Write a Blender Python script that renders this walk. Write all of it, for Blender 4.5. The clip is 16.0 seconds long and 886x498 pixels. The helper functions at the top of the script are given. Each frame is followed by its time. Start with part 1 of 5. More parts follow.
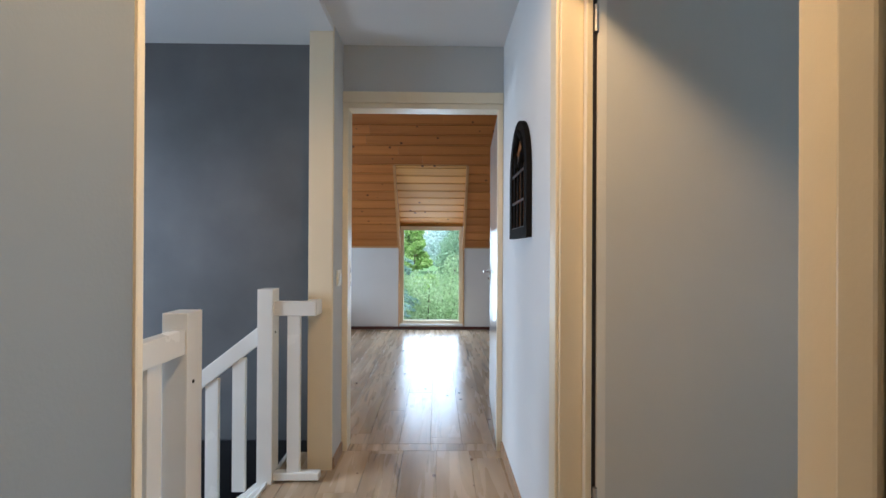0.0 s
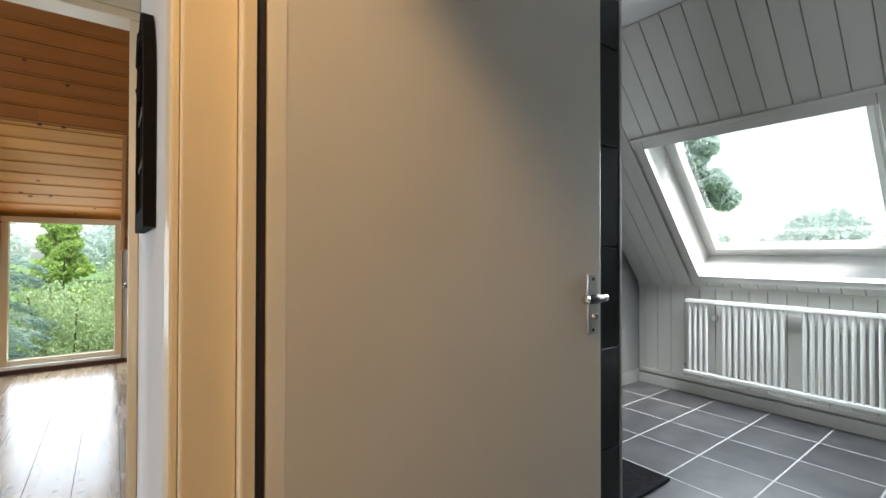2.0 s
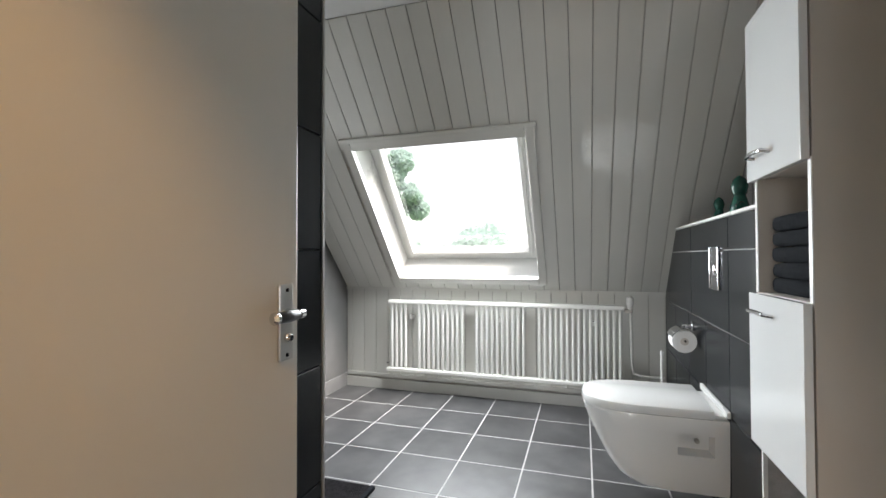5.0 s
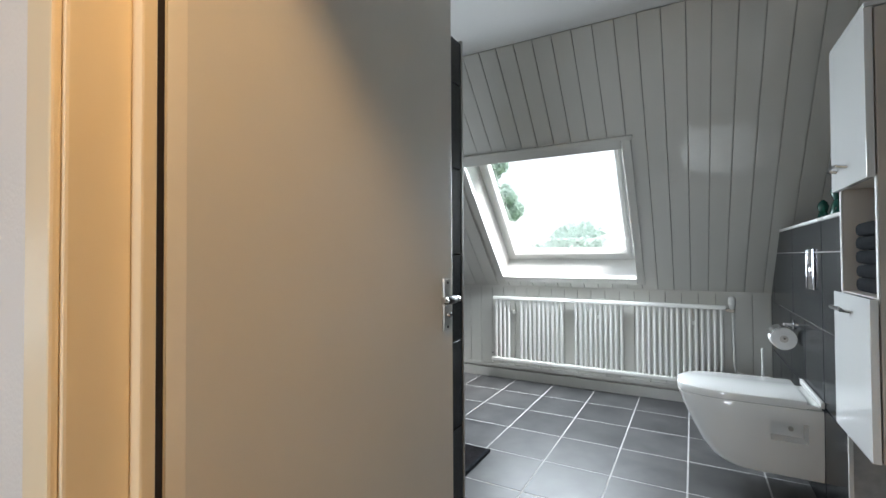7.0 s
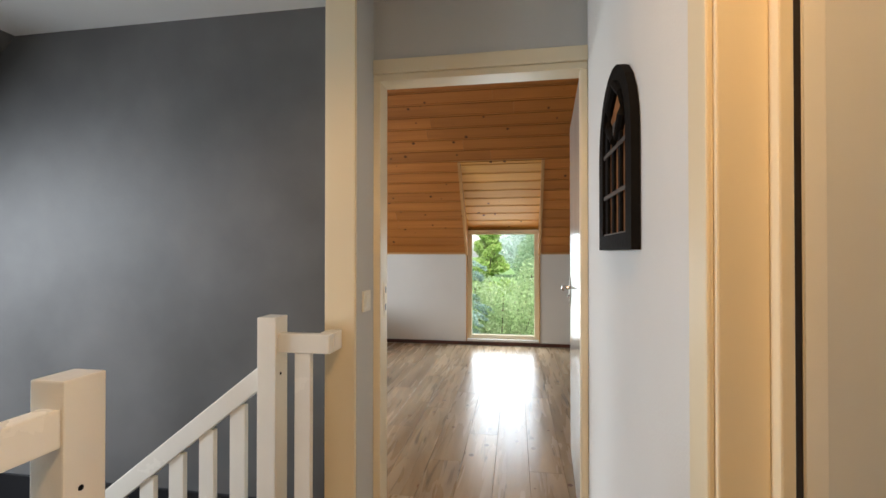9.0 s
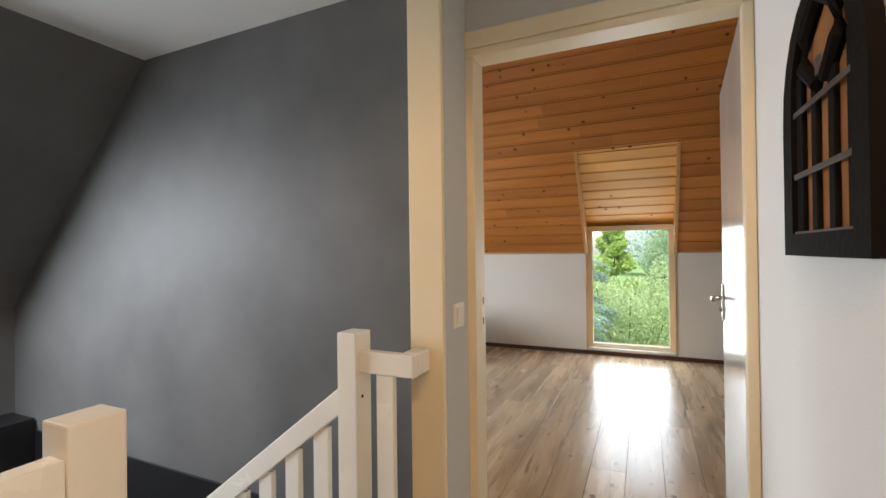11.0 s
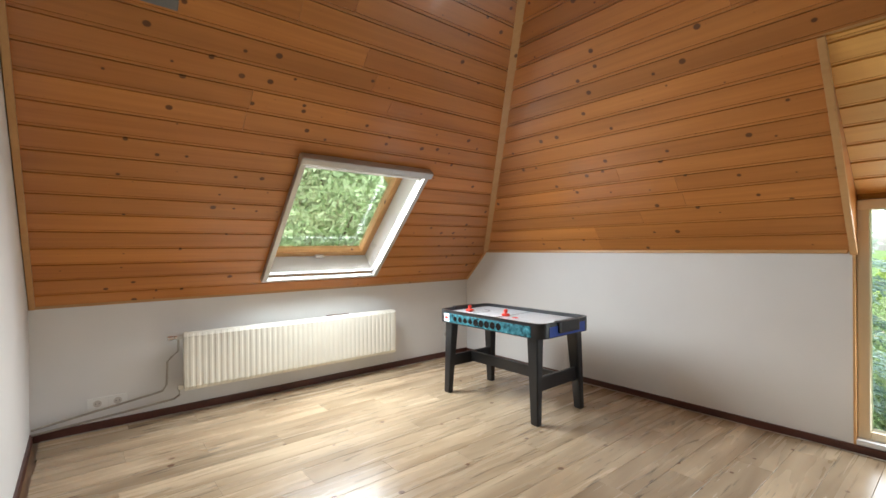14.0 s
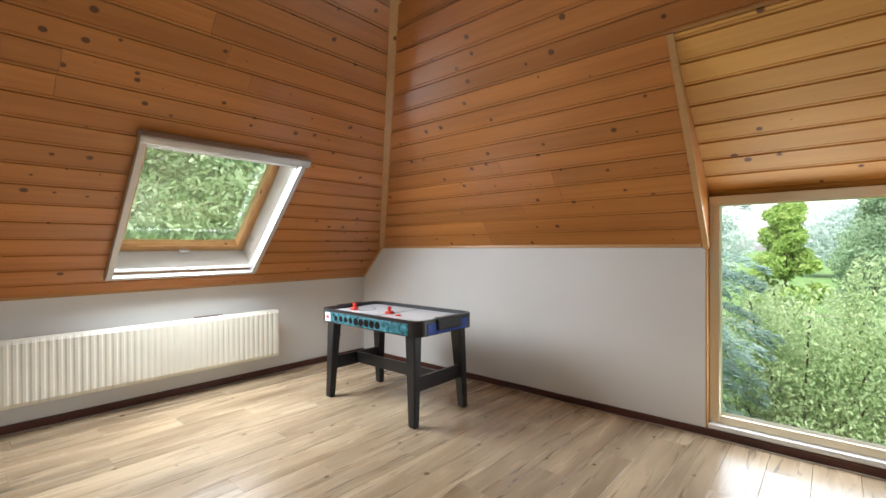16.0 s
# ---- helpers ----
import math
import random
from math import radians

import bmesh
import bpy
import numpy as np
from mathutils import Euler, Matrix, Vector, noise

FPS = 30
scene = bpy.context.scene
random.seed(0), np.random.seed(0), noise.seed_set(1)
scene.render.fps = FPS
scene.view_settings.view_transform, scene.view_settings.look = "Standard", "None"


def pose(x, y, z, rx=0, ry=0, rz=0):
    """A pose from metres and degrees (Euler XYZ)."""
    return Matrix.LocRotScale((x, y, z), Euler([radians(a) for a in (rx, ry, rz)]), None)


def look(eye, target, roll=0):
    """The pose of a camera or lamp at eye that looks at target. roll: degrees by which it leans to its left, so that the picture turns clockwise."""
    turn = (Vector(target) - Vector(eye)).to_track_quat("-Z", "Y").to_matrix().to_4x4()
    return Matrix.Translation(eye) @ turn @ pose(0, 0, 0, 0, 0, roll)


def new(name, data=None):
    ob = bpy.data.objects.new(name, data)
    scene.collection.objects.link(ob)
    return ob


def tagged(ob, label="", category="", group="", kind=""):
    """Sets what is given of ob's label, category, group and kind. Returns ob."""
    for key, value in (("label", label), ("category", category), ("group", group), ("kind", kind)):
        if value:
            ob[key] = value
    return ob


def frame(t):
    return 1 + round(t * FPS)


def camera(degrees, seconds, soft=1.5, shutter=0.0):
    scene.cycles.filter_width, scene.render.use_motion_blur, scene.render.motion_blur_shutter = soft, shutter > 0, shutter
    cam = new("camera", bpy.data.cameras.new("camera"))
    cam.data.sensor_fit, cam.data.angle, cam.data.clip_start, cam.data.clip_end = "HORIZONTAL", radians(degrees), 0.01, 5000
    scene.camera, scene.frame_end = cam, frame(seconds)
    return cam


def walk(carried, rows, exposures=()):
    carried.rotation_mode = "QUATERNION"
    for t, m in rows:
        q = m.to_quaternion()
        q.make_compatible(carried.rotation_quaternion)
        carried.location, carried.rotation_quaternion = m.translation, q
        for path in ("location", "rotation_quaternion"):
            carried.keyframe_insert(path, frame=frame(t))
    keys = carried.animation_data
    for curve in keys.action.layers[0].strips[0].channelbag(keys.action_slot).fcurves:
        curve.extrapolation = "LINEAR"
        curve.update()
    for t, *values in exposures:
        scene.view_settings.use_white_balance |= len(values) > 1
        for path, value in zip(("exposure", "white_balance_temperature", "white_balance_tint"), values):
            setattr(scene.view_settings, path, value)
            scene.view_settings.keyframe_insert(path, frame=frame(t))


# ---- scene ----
cam = camera(90.0, 16.0)
PATH = [
    (0, (0.119, 0.023, 1.174), (0.146, 2.023, 1.179), 0.3),
    (0.5, (0.147, 0.267, 1.185), (0.303, 2.261, 1.188), 0.1),
    (1, (0.205, 0.495, 1.178), (0.688, 2.436, 1.189), 0.1),
    (1.5, (0.311, 0.631, 1.167), (1.177, 2.434, 1.186), 0.1),
    (2, (0.432, 0.703, 1.176), (1.626, 2.307, 1.194), 0.1),
    (2.5, (0.575, 0.79, 1.177), (2.077, 2.111, 1.198), 0.3),
    (3, (0.647, 0.827, 1.172), (2.374, 1.836, 1.199), 0.1),
    (3.5, (0.695, 0.841, 1.172), (2.541, 1.609, 1.201), -0.0),
    (4, (0.735, 0.855, 1.167), (2.641, 1.461, 1.196), -0.1),
    (6.5, (0.369, 0.743, 1.194), (2.274, 1.352, 1.237), -0.4),
    (7, (0.264, 0.752, 1.187), (2.007, 1.733, 1.222), -0.3),
    (7.5, (0.230, 0.729, 1.184), (1.587, 2.198, 1.223), -0.2),
    (8, (0.228, 0.758, 1.194), (1.039, 2.586, 1.222), 0.0),
    (8.5, (0.225, 0.726, 1.207), (0.433, 2.715, 1.233), -0.1),
    (9, (0.203, 0.68, 1.222), (-0.12, 2.654, 1.239), 0.0),
    (9.5, (0.19, 0.662, 1.228), (-0.446, 2.559, 1.238), -0.0),
    (12, (0.191, 1.617, 1.258), (-0.754, 3.379, 1.266), -0.6),
    (12.5, (0.15, 2.02, 1.262), (-0.964, 3.681, 1.265), -0.4),
    (13, (0.167, 2.4, 1.274), (-1.121, 3.929, 1.267), -0.5),
    (13.5, (0.136, 2.704, 1.276), (-1.31, 4.085, 1.268), -0.5),
    (14, (0.054, 2.93, 1.257), (-1.491, 4.199, 1.252), -0.5),
    (14.5, (0.029, 3.084, 1.236), (-1.564, 4.293, 1.231), -0.5),
    (15, (0.072, 3.214, 1.229), (-1.506, 4.442, 1.224), -0.4),
    (15.5, (0.129, 3.283, 1.213), (-1.35, 4.629, 1.208), -0.3),
    (16, (0.167, 3.317, 1.214), (-1.155, 4.818, 1.204), -0.3),
]
walk(cam, [(t, look(eye, target, roll)) for t, eye, target, roll in PATH], exposures=[(0, 0.76, 5250, 10), (0.5, 0.80, 5550, 11), (1, 0.92, 5700, 11), (2, 0.70, 6300, 12), (2.5, 0.62, 6600, 14), (3.5, 0.95, 6800, 16), (4.2, 1.0, 6750, 16), (6.5, 0.92, 6500, 15), (7, 0.85, 6250, 13), (8, 0.62, 6450, 12), (9, 0.85, 6450, 12), (12, 0.95, 6650, 13), (13.5, 0.92, 6550, 12), (14.5, 1.02, 6450, 12), (16, 0.84, 6450, 13)])

# ---------- light ----------
world = bpy.data.worlds.new("sky")
scene.world = world
world.use_nodes = True
wn = world.node_tree.nodes
sky = wn.new("ShaderNodeTexSky")
sky.sky_type = "NISHITA"
sky.sun_disc = False
sky.sun_elevation = radians(56)
sky.sun_rotation = radians(175)
sky.air_density, sky.dust_density = 1.4, 1.6
wn["Background"].inputs[1].default_value = 0.15
haze = wn.new("ShaderNodeHueSaturation")
haze.inputs["Saturation"].default_value, haze.inputs["Value"].default_value = 0.25, 1.55
world.node_tree.links.new(sky.outputs[0], haze.inputs["Color"])
world.node_tree.links.new(haze.outputs[0], wn["Background"].inputs[0])

sun = new("sun", bpy.data.lights.new("sun", "SUN"))
sun.data.energy, sun.data.angle, sun.data.color = 5.0, radians(32), (1.0, 0.96, 0.90)
sun.matrix_world = look((0.4, -4.7, 7), (0, 0, 0))


def window_light(name, eye, target, w, h, watts, col):
    """The sky's light in a window's opening."""
    la = new(name, bpy.data.lights.new(name, "AREA"))
    la.data.shape, la.data.size, la.data.size_y = "RECTANGLE", w, h
    la.data.energy, la.data.color = watts, col
    la.matrix_world = look(eye, target)
    return la


window_light("daylight_dormer", (0.035, 6.570, 0.80), (0.035, 0, 0.55), 0.80, 1.32, 12.5, (0.83, 0.93, 1.0))
window_light("daylight_skylight", (-3.348, 4.636, 1.455), (-2.348, 4.636, 0.455), 0.96, 1.04, 35, (0.87, 0.96, 1.0))
window_light("daylight_bathroom", (3.450, 1.63, 1.440), (2.710, 1.63, 0.767), 1.0, 1.04, 31, (0.86, 0.96, 1.0))
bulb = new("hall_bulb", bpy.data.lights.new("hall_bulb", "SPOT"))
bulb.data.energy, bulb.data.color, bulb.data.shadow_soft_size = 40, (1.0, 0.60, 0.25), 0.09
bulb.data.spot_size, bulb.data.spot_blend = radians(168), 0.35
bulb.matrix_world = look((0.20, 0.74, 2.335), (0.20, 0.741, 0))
# Assumed skylight, never in view, that lights the stairwell and hall.
window_light("daylight_stairs", (-3.345, 1.40, 1.452), (-2.345, 1.40, 0.452), 0.86, 1.05, 44, (0.84, 0.93, 1.0))


# ---------- materials ----------
def nodes_of(name):
    m = bpy.data.materials.new(name)
    m.use_nodes = True
    return m, m.node_tree.nodes, m.node_tree.links, m.node_tree.nodes["Principled BSDF"]


def paint(name, col, rough=0.5, var=0.06, scale=3.0, bump=0.05, bscale=140.0, metal=0.0, coat=0.0, spec=0.5, rvar=0.08):
    """A painted, metal or ceramic surface: soft blotches, fine relief and uneven gloss."""
    m, n, l, b = nodes_of(name)
    tc = n.new("ShaderNodeTexCoord")
    big = n.new("ShaderNodeTexNoise")
    big.inputs["Scale"].default_value, big.inputs["Detail"].default_value = scale, 5
    l.new(tc.outputs["Object"], big.inputs["Vector"])
    ramp = n.new("ShaderNodeMapRange")
    ramp.inputs["From Min"].default_value, ramp.inputs["From Max"].default_value = 0.3, 0.7
    ramp.inputs["To Min"].default_value, ramp.inputs["To Max"].default_value = 1 - var, 1 + var
    l.new(big.outputs["Fac"], ramp.inputs["Value"])
    mul = n.new("ShaderNodeVectorMath")
    mul.operation = "SCALE"
    mul.inputs[0].default_value = col
    l.new(ramp.outputs[0], mul.inputs["Scale"])
    l.new(mul.outputs[0], b.inputs["Base Color"])
    rr = n.new("ShaderNodeMapRange")
    rr.inputs["To Min"].default_value, rr.inputs["To Max"].default_value = max(0.02, rough - rvar), min(1, rough + rvar)
    l.new(big.outputs["Fac"], rr.inputs["Value"])
    l.new(rr.outputs[0], b.inputs["Roughness"])
    b.inputs["Metallic"].default_value = metal
    b.inputs["Coat Weight"].default_value = coat
    b.inputs["Specular IOR Level"].default_value = spec
    if bump:
        fine = n.new("ShaderNodeTexNoise")
        fine.inputs["Scale"].default_value, fine.inputs["Detail"].default_value = bscale, 3
        l.new(tc.outputs["Object"], fine.inputs["Vector"])
        bp = n.new("ShaderNodeBump")
        bp.inputs["Strength"].default_value, bp.inputs["Distance"].default_value = bump, 0.01
        l.new(fine.outputs["Fac"], bp.inputs["Height"])
        l.new(bp.outputs[0], b.inputs["Normal"])
    return m


def wood(name, dark, light, rough=0.4, knots=0.0, along=6.0, across=60.0, streak=0.5, coat=0.0, cracks=0.0, soft=0.12, blend=0.62, relief=0.08):
    """Boards with grain along their own x, a tone and a cut of their own, knots and dark cracks."""
    m, n, l, b = nodes_of(name)
    tc, oi = n.new("ShaderNodeTexCoord"), n.new("ShaderNodeObjectInfo")
    off = n.new("ShaderNodeVectorMath")
    off.operation = "MULTIPLY_ADD"
    off.inputs[1].default_value = (37.0, 11.0, 5.0)
    l.new(oi.outputs["Random"], off.inputs[0])
    l.new(tc.outputs["Object"], off.inputs[2])

    def stretched(sx, sy, detail, dist=0.0):
        mp = n.new("ShaderNodeMapping")
        mp.inputs["Scale"].default_value = (sx, sy, sy)
        l.new(off.outputs[0], mp.inputs["Vector"])
        t = n.new("ShaderNodeTexNoise")
        t.inputs["Scale"].default_value, t.inputs["Detail"].default_value = 1.0, detail
        t.inputs["Distortion"].default_value = dist
        l.new(mp.outputs[0], t.inputs["Vector"])
        return t

    grain, cloud = stretched(along * 0.35, across, 3, 0.6), stretched(along * 0.3, across * soft, 3, 0.5)
    mixv = n.new("ShaderNodeMix")
    mixv.inputs[0].default_value = blend
    l.new(grain.outputs["Fac"], mixv.inputs[2])
    l.new(cloud.outputs["Fac"], mixv.inputs[3])
    ramp = n.new("ShaderNodeValToRGB")
    ramp.color_ramp.elements[0].position, ramp.color_ramp.elements[1].position = 0.5 - 0.3 * streak, 0.5 + 0.3 * streak
    ramp.color_ramp.elements[0].color, ramp.color_ramp.elements[1].color = (*dark, 1), (*light, 1)
    l.new(mixv.outputs[0], ramp.inputs[0])
    tone = n.new("ShaderNodeMapRange")
    tone.inputs["To Min"].default_value, tone.inputs["To Max"].default_value = 0.86, 1.10
    l.new(oi.outputs["Random"], tone.inputs["Value"])
    sc = n.new("ShaderNodeVectorMath")
    sc.operation = "SCALE"
    l.new(ramp.outputs[0], sc.inputs[0])
    l.new(tone.outputs[0], sc.inputs["Scale"])
    col = sc.outputs[0]

    def darken(col, fac, tint):
        mx = n.new("ShaderNodeMix")
        mx.data_type = "RGBA"
        l.new(fac, mx.inputs[0])
        l.new(col, mx.inputs[6])
        mx.inputs[7].default_value = (*tint, 1)
        return mx.outputs[2]

    if knots:
        mp = n.new("ShaderNodeMapping")
        mp.inputs["Scale"].default_value = (6.5, 7.5, 1.0)
        l.new(off.outputs[0], mp.inputs["Vector"])
        vo = n.new("ShaderNodeTexVoronoi")
        vo.voronoi_dimensions = "2D"
        vo.inputs["Scale"].default_value, vo.inputs["Randomness"].default_value = 1.0, 1.0
        l.new(mp.outputs[0], vo.inputs["Vector"])
        some = n.new("ShaderNodeSeparateColor")
        l.new(vo.outputs["Color"], some.inputs[0])
        size = n.new("ShaderNodeMapRange")
        size.inputs["From Min"].default_value, size.inputs["From Max"].default_value = 1 - knots, 1.0
        size.inputs["To Min"].default_value, size.inputs["To Max"].default_value = 0.0, 0.118
        l.new(some.outputs[0], size.inputs["Value"])
        d = n.new("ShaderNodeMath")
        d.operation = "SUBTRACT"
        l.new(size.outputs[0], d.inputs[0])
        l.new(vo.outputs["Distance"], d.inputs[1])
        k = n.new("ShaderNodeMapRange")
        k.inputs["From Min"].default_value, k.inputs["From Max"].default_value = -0.025, 0.015
        k.inputs["To Max"].default_value = 0.93
        l.new(d.outputs[0], k.inputs["Value"])
        col = darken(col, k.outputs[0], (0.10, 0.033, 0.010))
    if cracks:
        ck = stretched(along * 0.5, across * 1.15, 4, 1.6)
        k = n.new("ShaderNodeMapRange")
        k.inputs["From Min"].default_value, k.inputs["From Max"].default_value = 0.60, 0.70
        k.inputs["To Max"].default_value = cracks
        l.new(ck.outputs["Fac"], k.inputs["Value"])
        col = darken(col, k.outputs[0], tuple(c * 0.35 for c in dark))
    l.new(col, b.inputs["Base Color"])
    rg = n.new("ShaderNodeMapRange")
    rg.inputs["To Min"].default_value, rg.inputs["To Max"].default_value = rough - 0.06, rough + 0.1
    l.new(grain.outputs["Fac"], rg.inputs["Value"])
    l.new(rg.outputs[0], b.inputs["Roughness"])
    b.inputs["Coat Weight"].default_value = coat
    bp = n.new("ShaderNodeBump")
    bp.inputs["Strength"].default_value, bp.inputs["Distance"].default_value = relief, 0.004
    l.new(grain.outputs["Fac"], bp.inputs["Height"])
    l.new(bp.outputs[0], b.inputs["Normal"])
    return m


def stone(name, dark, light, rough=0.35, spec=0.5):
    """Mottled tile, each with its own tone."""
    m, n, l, b = nodes_of(name)
    tc, oi = n.new("ShaderNodeTexCoord"), n.new("ShaderNodeObjectInfo")
    off = n.new("ShaderNodeVectorMath")
    off.operation = "MULTIPLY_ADD"
    off.inputs[1].default_value = (31.0, 17.0, 7.0)
    l.new(oi.outputs["Random"], off.inputs[0])
    l.new(tc.outputs["Object"], off.inputs[2])
    t = n.new("ShaderNodeTexNoise")
    t.inputs["Scale"].default_value, t.inputs["Detail"].default_value = 6.0, 7
    b.inputs["Specular IOR Level"].default_value = spec
    l.new(off.outputs[0], t.inputs["Vector"])
    r = n.new("ShaderNodeValToRGB")
    r.color_ramp.elements[0].position, r.color_ramp.elements[1].position = 0.25, 0.8
    r.color_ramp.elements[0].color, r.color_ramp.elements[1].color = (*dark, 1), (*light, 1)
    l.new(t.outputs["Fac"], r.inputs[0])
    tone = n.new("ShaderNodeMapRange")
    tone.inputs["To Min"].default_value, tone.inputs["To Max"].default_value = 0.8, 1.2
    l.new(oi.outputs["Random"], tone.inputs["Value"])
    sc = n.new("ShaderNodeVectorMath")
    sc.operation = "SCALE"
    l.new(r.outputs[0], sc.inputs[0])
    l.new(tone.outputs[0], sc.inputs["Scale"])
    l.new(sc.outputs[0], b.inputs["Base Color"])
    rg = n.new("ShaderNodeMapRange")
    rg.inputs["To Min"].default_value, rg.inputs["To Max"].default_value = rough - 0.02, rough + 0.03
    l.new(t.outputs["Fac"], rg.inputs["Value"])
    l.new(rg.outputs[0], b.inputs["Roughness"])
    bp = n.new("ShaderNodeBump")
    bp.inputs["Strength"].default_value, bp.inputs["Distance"].default_value = 0.04, 0.002
    l.new(t.outputs["Fac"], bp.inputs["Height"])
    l.new(bp.outputs[0], b.inputs["Normal"])
    return m


def foliage(name, dark, light):
    m, n, l, b = nodes_of(name)
    ge = n.new("ShaderNodeNewGeometry")
    r = n.new("ShaderNodeValToRGB")
    r.color_ramp.elements[0].color, r.color_ramp.elements[1].color = (*dark, 1), (*light, 1)
    l.new(ge.outputs["Random Per Island"], r.inputs[0])
    l.new(r.outputs[0], b.inputs["Base Color"])
    b.inputs["Roughness"].default_value = 0.8
    tr = n.new("ShaderNodeBsdfTranslucent")
    l.new(r.outputs[0], tr.inputs[0])
    mx = n.new("ShaderNodeMixShader")
    mx.inputs[0].default_value = 0.55
    l.new(b.outputs[0], mx.inputs[1])
    l.new(tr.outputs[0], mx.inputs[2])
    l.new(mx.outputs[0], n["Material Output"].inputs[0])
    return m


WHITE = paint("white_plaster", (0.76, 0.75, 0.73), 0.85, 0.03, 1.6, 0.10, 160, spec=0.25)
CEIL = paint("white_ceiling_paint", (0.78, 0.78, 0.77), 0.85, 0.02, 1.2, 0.15, 120, spec=0.25)
GREY = paint("dark_grey_wall_paint", (0.128, 0.125, 0.123), 0.62, 0.26, 1.7, 0.05, 60, rvar=0.10)
CREAM = paint("cream_gloss_paint", (0.82, 0.71, 0.51), 0.40, 0.012, 3, 0.02, 90, rvar=0.015, spec=0.28)
RAILP = paint("white_gloss_rail_paint", (0.85, 0.82, 0.75), 0.25, 0.03, 5, 0.05, 60)
LEAF = paint("grey_white_door_paint", (0.68, 0.67, 0.63), 0.36, 0.03, 2.5, 0.03, 80, rvar=0.06)
LEAFW = paint("white_gloss_door_paint", (0.70, 0.71, 0.70), 0.15, 0.02, 2.5, 0.0, 50, rvar=0.03, spec=0.5)
BLACKP = paint("black_skirting_paint", (0.012, 0.012, 0.014), 0.4, 0.2, 8, 0.05, 70)
PVC = paint("off_white_plastic_panel", (0.60, 0.59, 0.545), 0.09, 0.03, 2, 0.012, 30, rvar=0.03, spec=0.8, coat=0.25)
SEAM = paint("grimy_panel_seam", (0.42, 0.40, 0.36), 0.6, 0.2, 20)
VELUX = paint("white_window_lacquer", (0.80, 0.80, 0.78), 0.3, 0.02, 5, 0.02, 60)
CERAMIC = paint("white_ceramic", (0.82, 0.82, 0.80), 0.06, 0.01, 3, 0.0, coat=0.5, rvar=0.02)
RADW = paint("white_radiator_enamel", (0.80, 0.79, 0.75), 0.32, 0.03, 6, 0.03, 60)
GLOSSW = paint("white_gloss_front", (0.78, 0.80, 0.80), 0.08, 0.01, 3, 0.0, coat=0.4, rvar=0.03)
CARC = paint("beige_cabinet_board", (0.56, 0.52, 0.47), 0.45, 0.03, 5, 0.03, 90)
CHROME = paint("chrome", (0.75, 0.75, 0.76), 0.12, 0.02, 9, 0.0, metal=1.0, rvar=0.05)
STEEL = paint("satin_steel", (0.62, 0.60, 0.56), 0.3, 0.04, 12, 0.02, 200, metal=1.0)
ALU = paint("grey_aluminium_rail", (0.50, 0.49, 0.47), 0.38, 0.04, 10, 0.02, 100, metal=0.7)
COPPER = paint("dull_pipe_metal", (0.42, 0.39, 0.34), 0.4, 0.12, 20, 0.05, 80, metal=0.8)
BLACK = paint("black_plastic", (0.014, 0.014, 0.016), 0.34, 0.2, 10, 0.08, 160)
BLACKIRON = paint("black_iron_and_wood", (0.006, 0.005, 0.0045), 0.8, 0.3, 14, 0.15, 60, spec=0.12)
WORNM = paint("worn_grey_metal", (0.11, 0.11, 0.11), 0.5, 0.2, 20, 0.1, 80, metal=0.6)
HATCHG = paint("grey_hatch_frame", (0.17, 0.165, 0.155), 0.5, 0.06, 6, 0.05, 90)
AMBER = paint("brown_backing", (0.30, 0.125, 0.045), 0.65, 0.3, 9, 0.1, 50, spec=0.2)
RUBBER_AND_GAP = paint("dark_rubber_and_gap_shade", (0.025, 0.018, 0.016), 0.5, 0.1)
REDST = paint("red_brown_stick", (0.32, 0.13, 0.08), 0.4, 0.1)
TOWEL = paint("dark_grey_towel", (0.022, 0.025, 0.030), 0.95, 0.3, 30, 0.9, 420, spec=0.1)
MATM = paint("charcoal_bath_mat_pile", (0.022, 0.020, 0.022), 0.98, 0.35, 40, 1.0, 500, spec=0.1)
PAPER = paint("toilet_paper", (0.82, 0.81, 0.79), 0.9, 0.02, 20, 0.2, 300)
GREENG = paint("dark_green_glaze", (0.010, 0.075, 0.055), 0.15, 0.3, 25, 0.1, 40)
SWITCH = paint("cream_switch_plastic", (0.78, 0.74, 0.63), 0.3, 0.02)
SOCK = paint("white_socket_plastic", (0.80, 0.80, 0.77), 0.3, 0.02)
RADC = paint("cream_radiator_enamel", (0.82, 0.795, 0.69), 0.38, 0.03, 6, 0.03, 60)
# Yellower pine; light bounced up from the window is also in its colour.
PINED = wood("window_lit_honey_pine", (0.53, 0.235, 0.045), (0.79, 0.42, 0.10), 0.45, knots=0.2, along=2.4, across=40, streak=1.2)
SKIRT = wood("red_brown_skirting", (0.050, 0.013, 0.008), (0.105, 0.030, 0.018), 0.35)
BASEW = wood("oak_skirting", (0.30, 0.18, 0.10), (0.44, 0.29, 0.17), 0.4)
PINE = wood("varnished_pine", (0.335, 0.112, 0.023), (0.605, 0.239, 0.056), 0.30, knots=0.32, along=2.4, across=40, streak=1.05, coat=0.15)
PINEL = wood("light_pine_trim", (0.47, 0.24, 0.085), (0.62, 0.36, 0.15), 0.35, knots=0.15, along=3.0, across=50, streak=0.9)
OAK = wood("oak_laminate", (0.27, 0.182, 0.105), (0.62, 0.475, 0.310), 0.25, knots=0.12, along=3.0, across=13, streak=0.70, cracks=0.80, soft=0.42, blend=0.86, relief=0.02)
STAIRW = wood("brown_stair_wood", (0.07, 0.036, 0.024), (0.16, 0.09, 0.06), 0.35)
